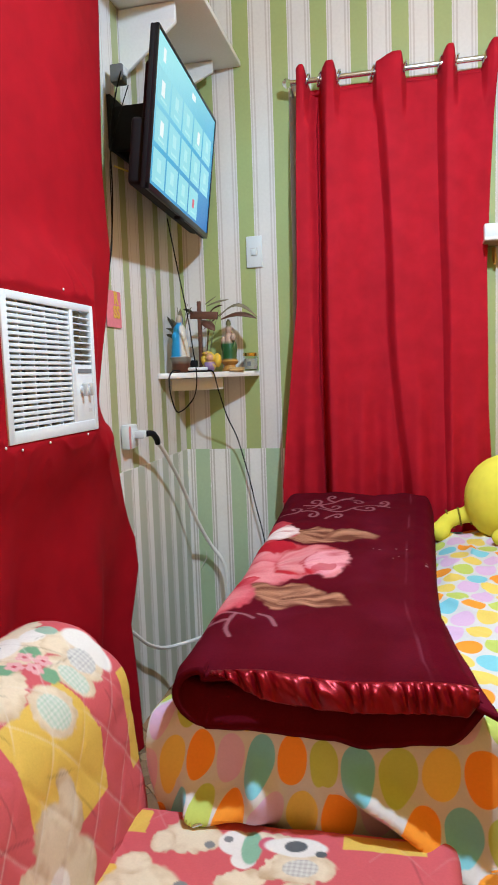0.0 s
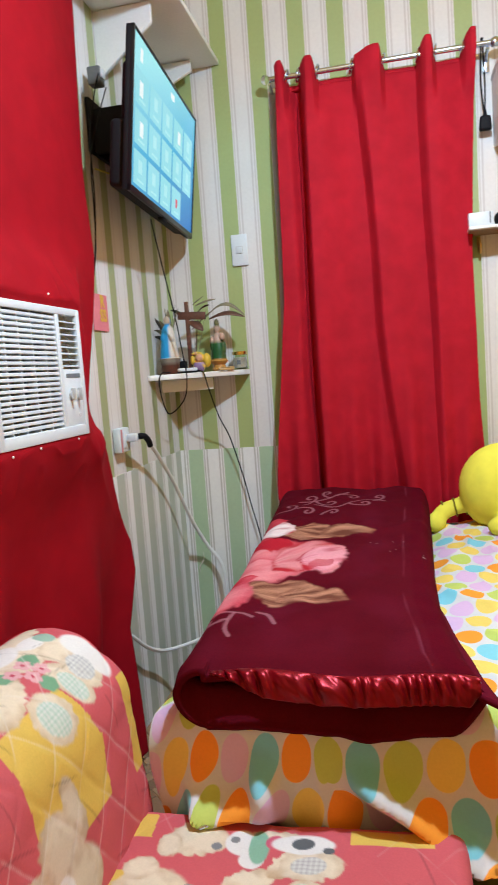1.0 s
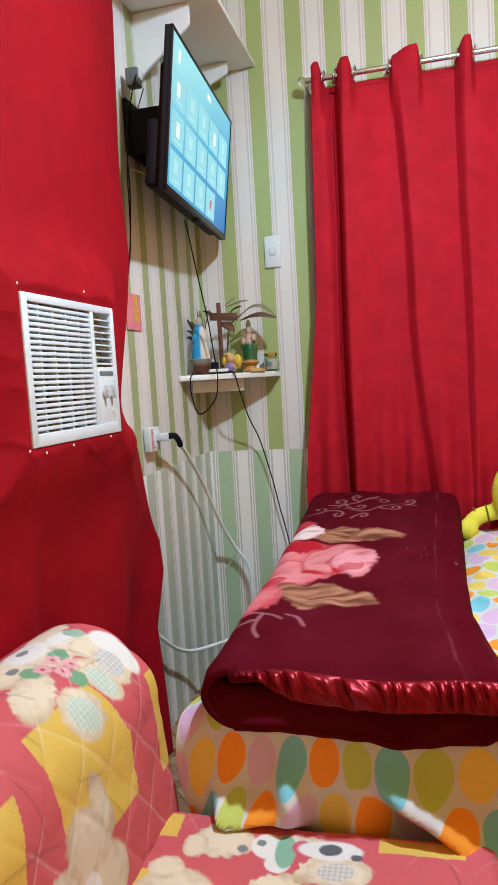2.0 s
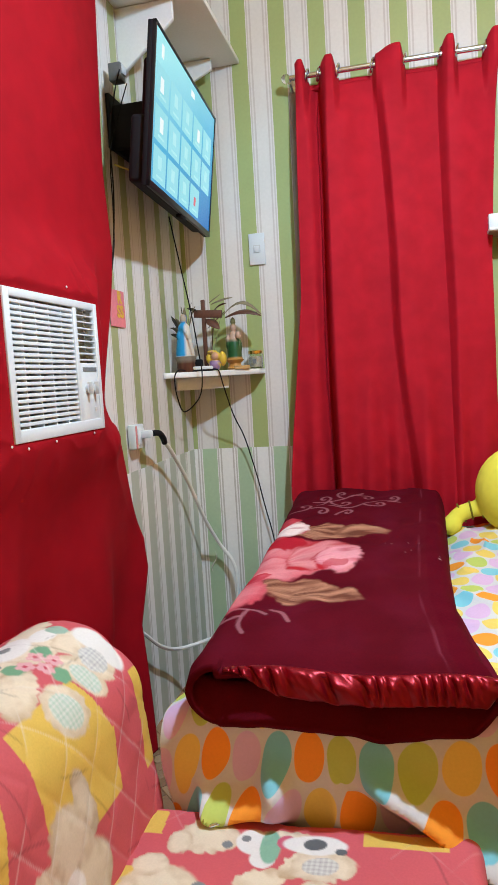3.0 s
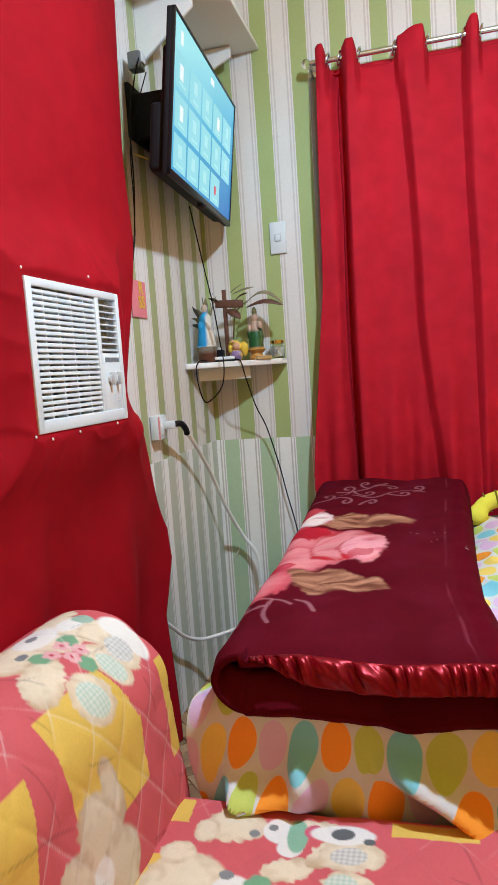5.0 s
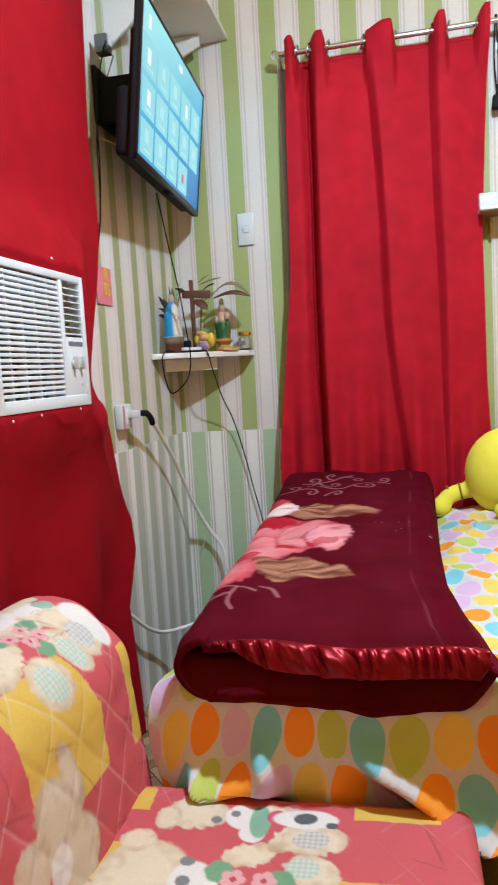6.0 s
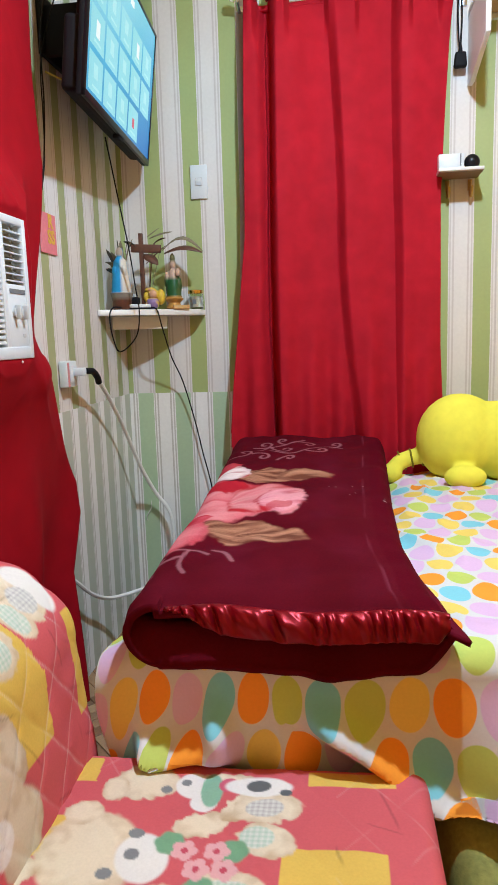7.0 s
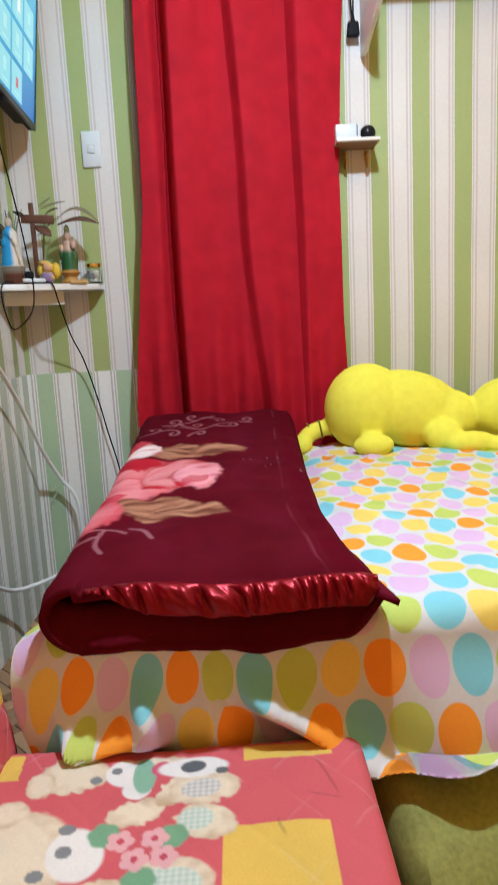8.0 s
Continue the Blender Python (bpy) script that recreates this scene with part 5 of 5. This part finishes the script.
part("cord", bm, cord_white, power)

low_cord = thing("extension_cord", (0.10, -0.6, 0.0), "white extension cord trailing from the curtain to the bed", "extension cord")
LO = Vector((0.10, -0.6, 0.0))
bm = bmesh.new()
line_to(bm, [(0.012, -0.86, 0.50), (0.015, -0.80, 0.43), (0.035, -0.72, 0.365), (0.05, -0.63, 0.29), (0.06, -0.52, 0.235), (0.10, -0.44, 0.22), (0.17, -0.42, 0.24), (0.27, -0.40, 0.27), (0.36, -0.42, 0.24)], 0.0066, LO)
part("cord", bm, cord_white, low_cord)
bm = bmesh.new()
box(bm, 0.20 - LO.x, 0.33 - LO.x, -0.48 - LO.y, -0.43 - LO.y, 0.0, 0.29, 0.01)
part("block", bm, black_plastic, low_cord, "black extension block")

black_cable = thing("black_cable", (0.15, -0.2, TOP), "thin black cable hanging from the corner shelf", "cable")
BO = Vector((0.15, -0.2, TOP))
bm = bmesh.new()
line_to(bm, [(0.155, -0.18, TOP + 0.006), (0.178, -0.19, TOP - 0.004), (0.19, -0.18, 1.10), (0.20, -0.10, 0.99), (0.225, -0.05, 0.90), (0.26, -0.03, 0.75), (0.285, -0.03, 0.63), (0.31, -0.03, 0.52), (0.33, -0.04, 0.40), (0.34, -0.05, 0.2)], 0.0024, BO, 6)
part("cord", bm, black_plastic, black_cable)
loop_cable = thing("black_cable", (0.1, -0.2, TOP), "thin black cable looped below the corner shelf", "cable")
LP = Vector((0.1, -0.2, TOP))
bm = bmesh.new()
line_to(bm, [(0.115, -0.45, 1.665), (0.12, -0.43, 1.60), (0.12, -0.38, 1.51), (0.122, -0.30, 1.36), (0.128, -0.27, 1.24), (0.135, -0.262, 1.15), (0.120, -0.262, 1.07), (0.065, -0.275, 1.02), (0.050, -0.300, 1.07), (0.045, -0.305, 1.14), (0.05, -0.275, TOP + 0.006), (0.07, -0.24, TOP + 0.006), (0.085, -0.17, TOP + 0.01)], 0.0024, LP, 6)
part("cord", bm, black_plastic, loop_cable)
tv_cable = thing("black_cable", (0.04, -0.68, 1.8), "black cables running down beside the red curtain", "cable")
TC = Vector((0.04, -0.68, 1.8))
bm = bmesh.new()
line_to(bm, [(0.06, -0.64, 2.06), (0.05, -0.67, 1.98), (0.03, -0.68, 1.86), (0.03, -0.685, 1.70), (0.028, -0.70, 1.58), (0.03, -0.735, 1.48), (0.04, -0.80, 1.42)], 0.0022, TC, 6)
line_to(bm, [(0.07, -0.62, 2.02), (0.045, -0.66, 1.90), (0.022, -0.67, 1.80), (0.02, -0.675, 1.66), (0.022, -0.69, 1.55), (0.03, -0.74, 1.46)], 0.0017, TC, 6)
part("cord", bm, black_plastic, tv_cable)
bm = bmesh.new()
line_to(bm, [(0.035, -0.675, 1.775), (0.07, -0.63, 1.765), (0.09, -0.60, 1.76)], 0.0025, TC, 6)
part("cable_tie", bm, mat("yellow_tie", (0.55, 0.50, 0.10), 0.5), tv_cable, "yellowish cable tie")

card = thing("wall_card", (0, -0.655, 1.36), "pink card with yellow letters pinned to the wall", "card")
part("paper", boxed(0.003, 0.0045, -0.06, 0.047, -0.055, 0.055), mat("pink_paper", (0.70, 0.20, 0.24), 0.6), card)
letter_yellow = mat("letter_yellow", (0.72, 0.42, 0.06), 0.6)
for text, y, z in (("R", -0.005, 0.018), ("SS", -0.012, -0.025)):
    cu = bpy.data.curves.new("letters", "FONT")
    cu.body, cu.size, cu.extrude, cu.offset = text, 0.05, 0.0004, 0.0022
    cu.materials.append(letter_yellow)
    ob = new("letters", cu)
    ob.parent = card
    ob.matrix_basis = pose(0.0052, y, z, 90, 0, 90)

torn = thing("torn_wallpaper", (0.052, -0.003, 0.40), "small curled flap of torn wallpaper on the wall", "wallpaper flap")
bm = bmesh.new()
tube(bm, [(0.012, -0.002, 0.035), (0.016, -0.010, 0.01), (0.004, -0.014, -0.012), (-0.006, -0.008, -0.03), (-0.004, -0.003, -0.05)], 0.0016, 6, 6, lambda k: 0.3 + math.sin(math.pi * k))
part("flap", bm, white_paint, torn)

# ---- plush toy ----
bm = bmesh.new()
for c, r, sc, turn in (((1.165, -0.20, 0.665), 0.135, (1.0, 0.85, 1.0), 0), ((1.30, -0.20, 0.655), 0.12, (1.55, 0.9, 0.98), 12), ((1.43, -0.22, 0.625), 0.085, (1.1, 1.0, 1.0), 0), ((1.62, -0.24, 0.645), 0.115, (1.15, 0.95, 0.85), 0),
                       ((1.165, -0.33, 0.572), 0.034, (1.9, 1.3, 1.0), 0), ((1.39, -0.30, 0.585), 0.05, (1.2, 1.2, 1.0), 0), ((1.46, -0.35, 0.568), 0.034, (2.4, 1.2, 1.0), 0), ((1.58, -0.375, 0.562), 0.034, (2.4, 1.2, 1.0), 0),
                       ((1.74, -0.2, 0.72), 0.03, (1, 0.7, 1.5), 0)):
    ball(bm, c, r, sc, 24, Matrix.Rotation(radians(turn), 4, "Y"))
tube(bm, [(1.09, -0.17, 0.612), (1.03, -0.18, 0.607), (0.985, -0.195, 0.595), (0.955, -0.22, 0.572)], 0.026, 14, 6)
ball(bm, (0.952, -0.225, 0.564), 0.036, (1.0, 1, 0.85), 16)
for w in bm.verts:
    w.co -= Vector((1.3, -0.2, 0.53))
toy = link_mesh("plush_toy", bm, yellow_plush)
toy.location = (1.345, -0.2, 0.545)
md = toy.modifiers.new("join", "REMESH")
md.mode, md.voxel_size, md.use_smooth_shade = "VOXEL", 0.007, True
sm = toy.modifiers.new("soften", "SMOOTH")
sm.factor, sm.iterations = 0.6, 6
toy.scale = (1.06, 1.0, 1.13)
tail_brown = mat("tail_brown", (0.20, 0.17, 0.02), 0.9, spec=0.1)
for x, z, lean in ((1.052, 0.6085, 0.15), (1.018, 0.6045, 0.2), (0.988, 0.596, 0.5)):
    ring = [(x - 1.3 - lean * 0.026 * math.sin(a), -0.185 + 0.2 + 0.0265 * math.cos(a), z - 0.53 + 0.0265 * math.sin(a)) for a in [k * math.pi / 8 for k in range(17)]]
    part("tail_stripe", tube(bmesh.new(), ring, 0.0032, 6, 2), tail_brown, toy, "dark tail stripe")
tagged(toy, "large bright yellow plush toy lying along the wall on the bed", "plush toy")

# ---- hanging bulb ----
pendant = thing("hanging_bulb", (LAMP.x, LAMP.y, LAMP.z), "bare white bulb hanging from the ceiling on a cord", "lamp")
bulb = part("bulb", lathe(bmesh.new(), [(0.004, -0.038), (0.022, -0.032), (0.031, -0.012), (0.030, 0.006), (0.018, 0.032), (0.014, 0.045)], seg=20), glow_mat("bulb_glow", (1.0, 0.93, 0.84), 6.0), pendant)
bulb.visible_shadow = False
part("socket", lathe(bmesh.new(), [(0.018, 0.045), (0.020, 0.05), (0.020, 0.085), (0.010, 0.10), (0.004, 0.105)], seg=16), black_plastic, pendant)
part("cord", cyl(bmesh.new(), (0, 0, 0.10), (0, 0, CEIL - LAMP.z - 0.012), 0.003, seg=8), black_plastic, pendant)
part("ceiling_rose", cyl(bmesh.new(), (0, 0, CEIL - LAMP.z - 0.014), (0, 0, CEIL - LAMP.z - 0.001), 0.035, 0.03), plastic_white, pendant)

# ---- parquet blocks of the floor ----
block_wood, nt, b = base_mat("block_wood", 0.6)
oi = nt.nodes.new("ShaderNodeObjectInfo")
rp = nt.nodes.new("ShaderNodeValToRGB")
rp.color_ramp.elements.new(0.5)
for e, p, c in zip(rp.color_ramp.elements, (0.0, 0.5, 1.0), ((0.20, 0.10, 0.05), (0.30, 0.165, 0.085), (0.42, 0.26, 0.14))):
    e.position, e.color = p, (*c, 1)
nt.links.new(oi.outputs["Random"], rp.inputs[0])
vary(nt, rp.outputs[0], b, 0.2, 12, 160)
add_bump(nt, b, 120, 0.15, 0.0006)
floor_ob = bpy.data.objects["floor"]
bm = boxed(-0.0585, 0.0585, -0.0185, 0.0185, -0.006, 0.0, 0.0012, 1)
L, S = 0.12, 0.04
c45 = math.cos(math.pi / 4)
me = None
for i in range(-16, 17):
    for j in range(-16, 17):
        for k in range(2):
            # herringbone: pairs of blocks, laid at right angles
            a = i * S + j * L
            bb = i * S - j * L
            px, py = (a + (L / 2 if k == 0 else S / 2), bb + (S / 2 if k == 0 else S + L / 2))
            x, y = 0.25 + c45 * (px - py), -0.75 + c45 * (px + py)
            if not (0.01 < x < 0.47 and -1.42 < y < -0.02):
                continue
            if me is None:
                ob = link_mesh("block", bm, block_wood, False)
                me = ob.data
            else:
                ob = new("block", me)
            ob.parent = floor_ob
            ob.matrix_basis = Matrix.Translation((x, y, 0)) @ Matrix.Rotation(math.pi / 4 + (0 if k == 0 else math.pi / 2), 4, "Z")
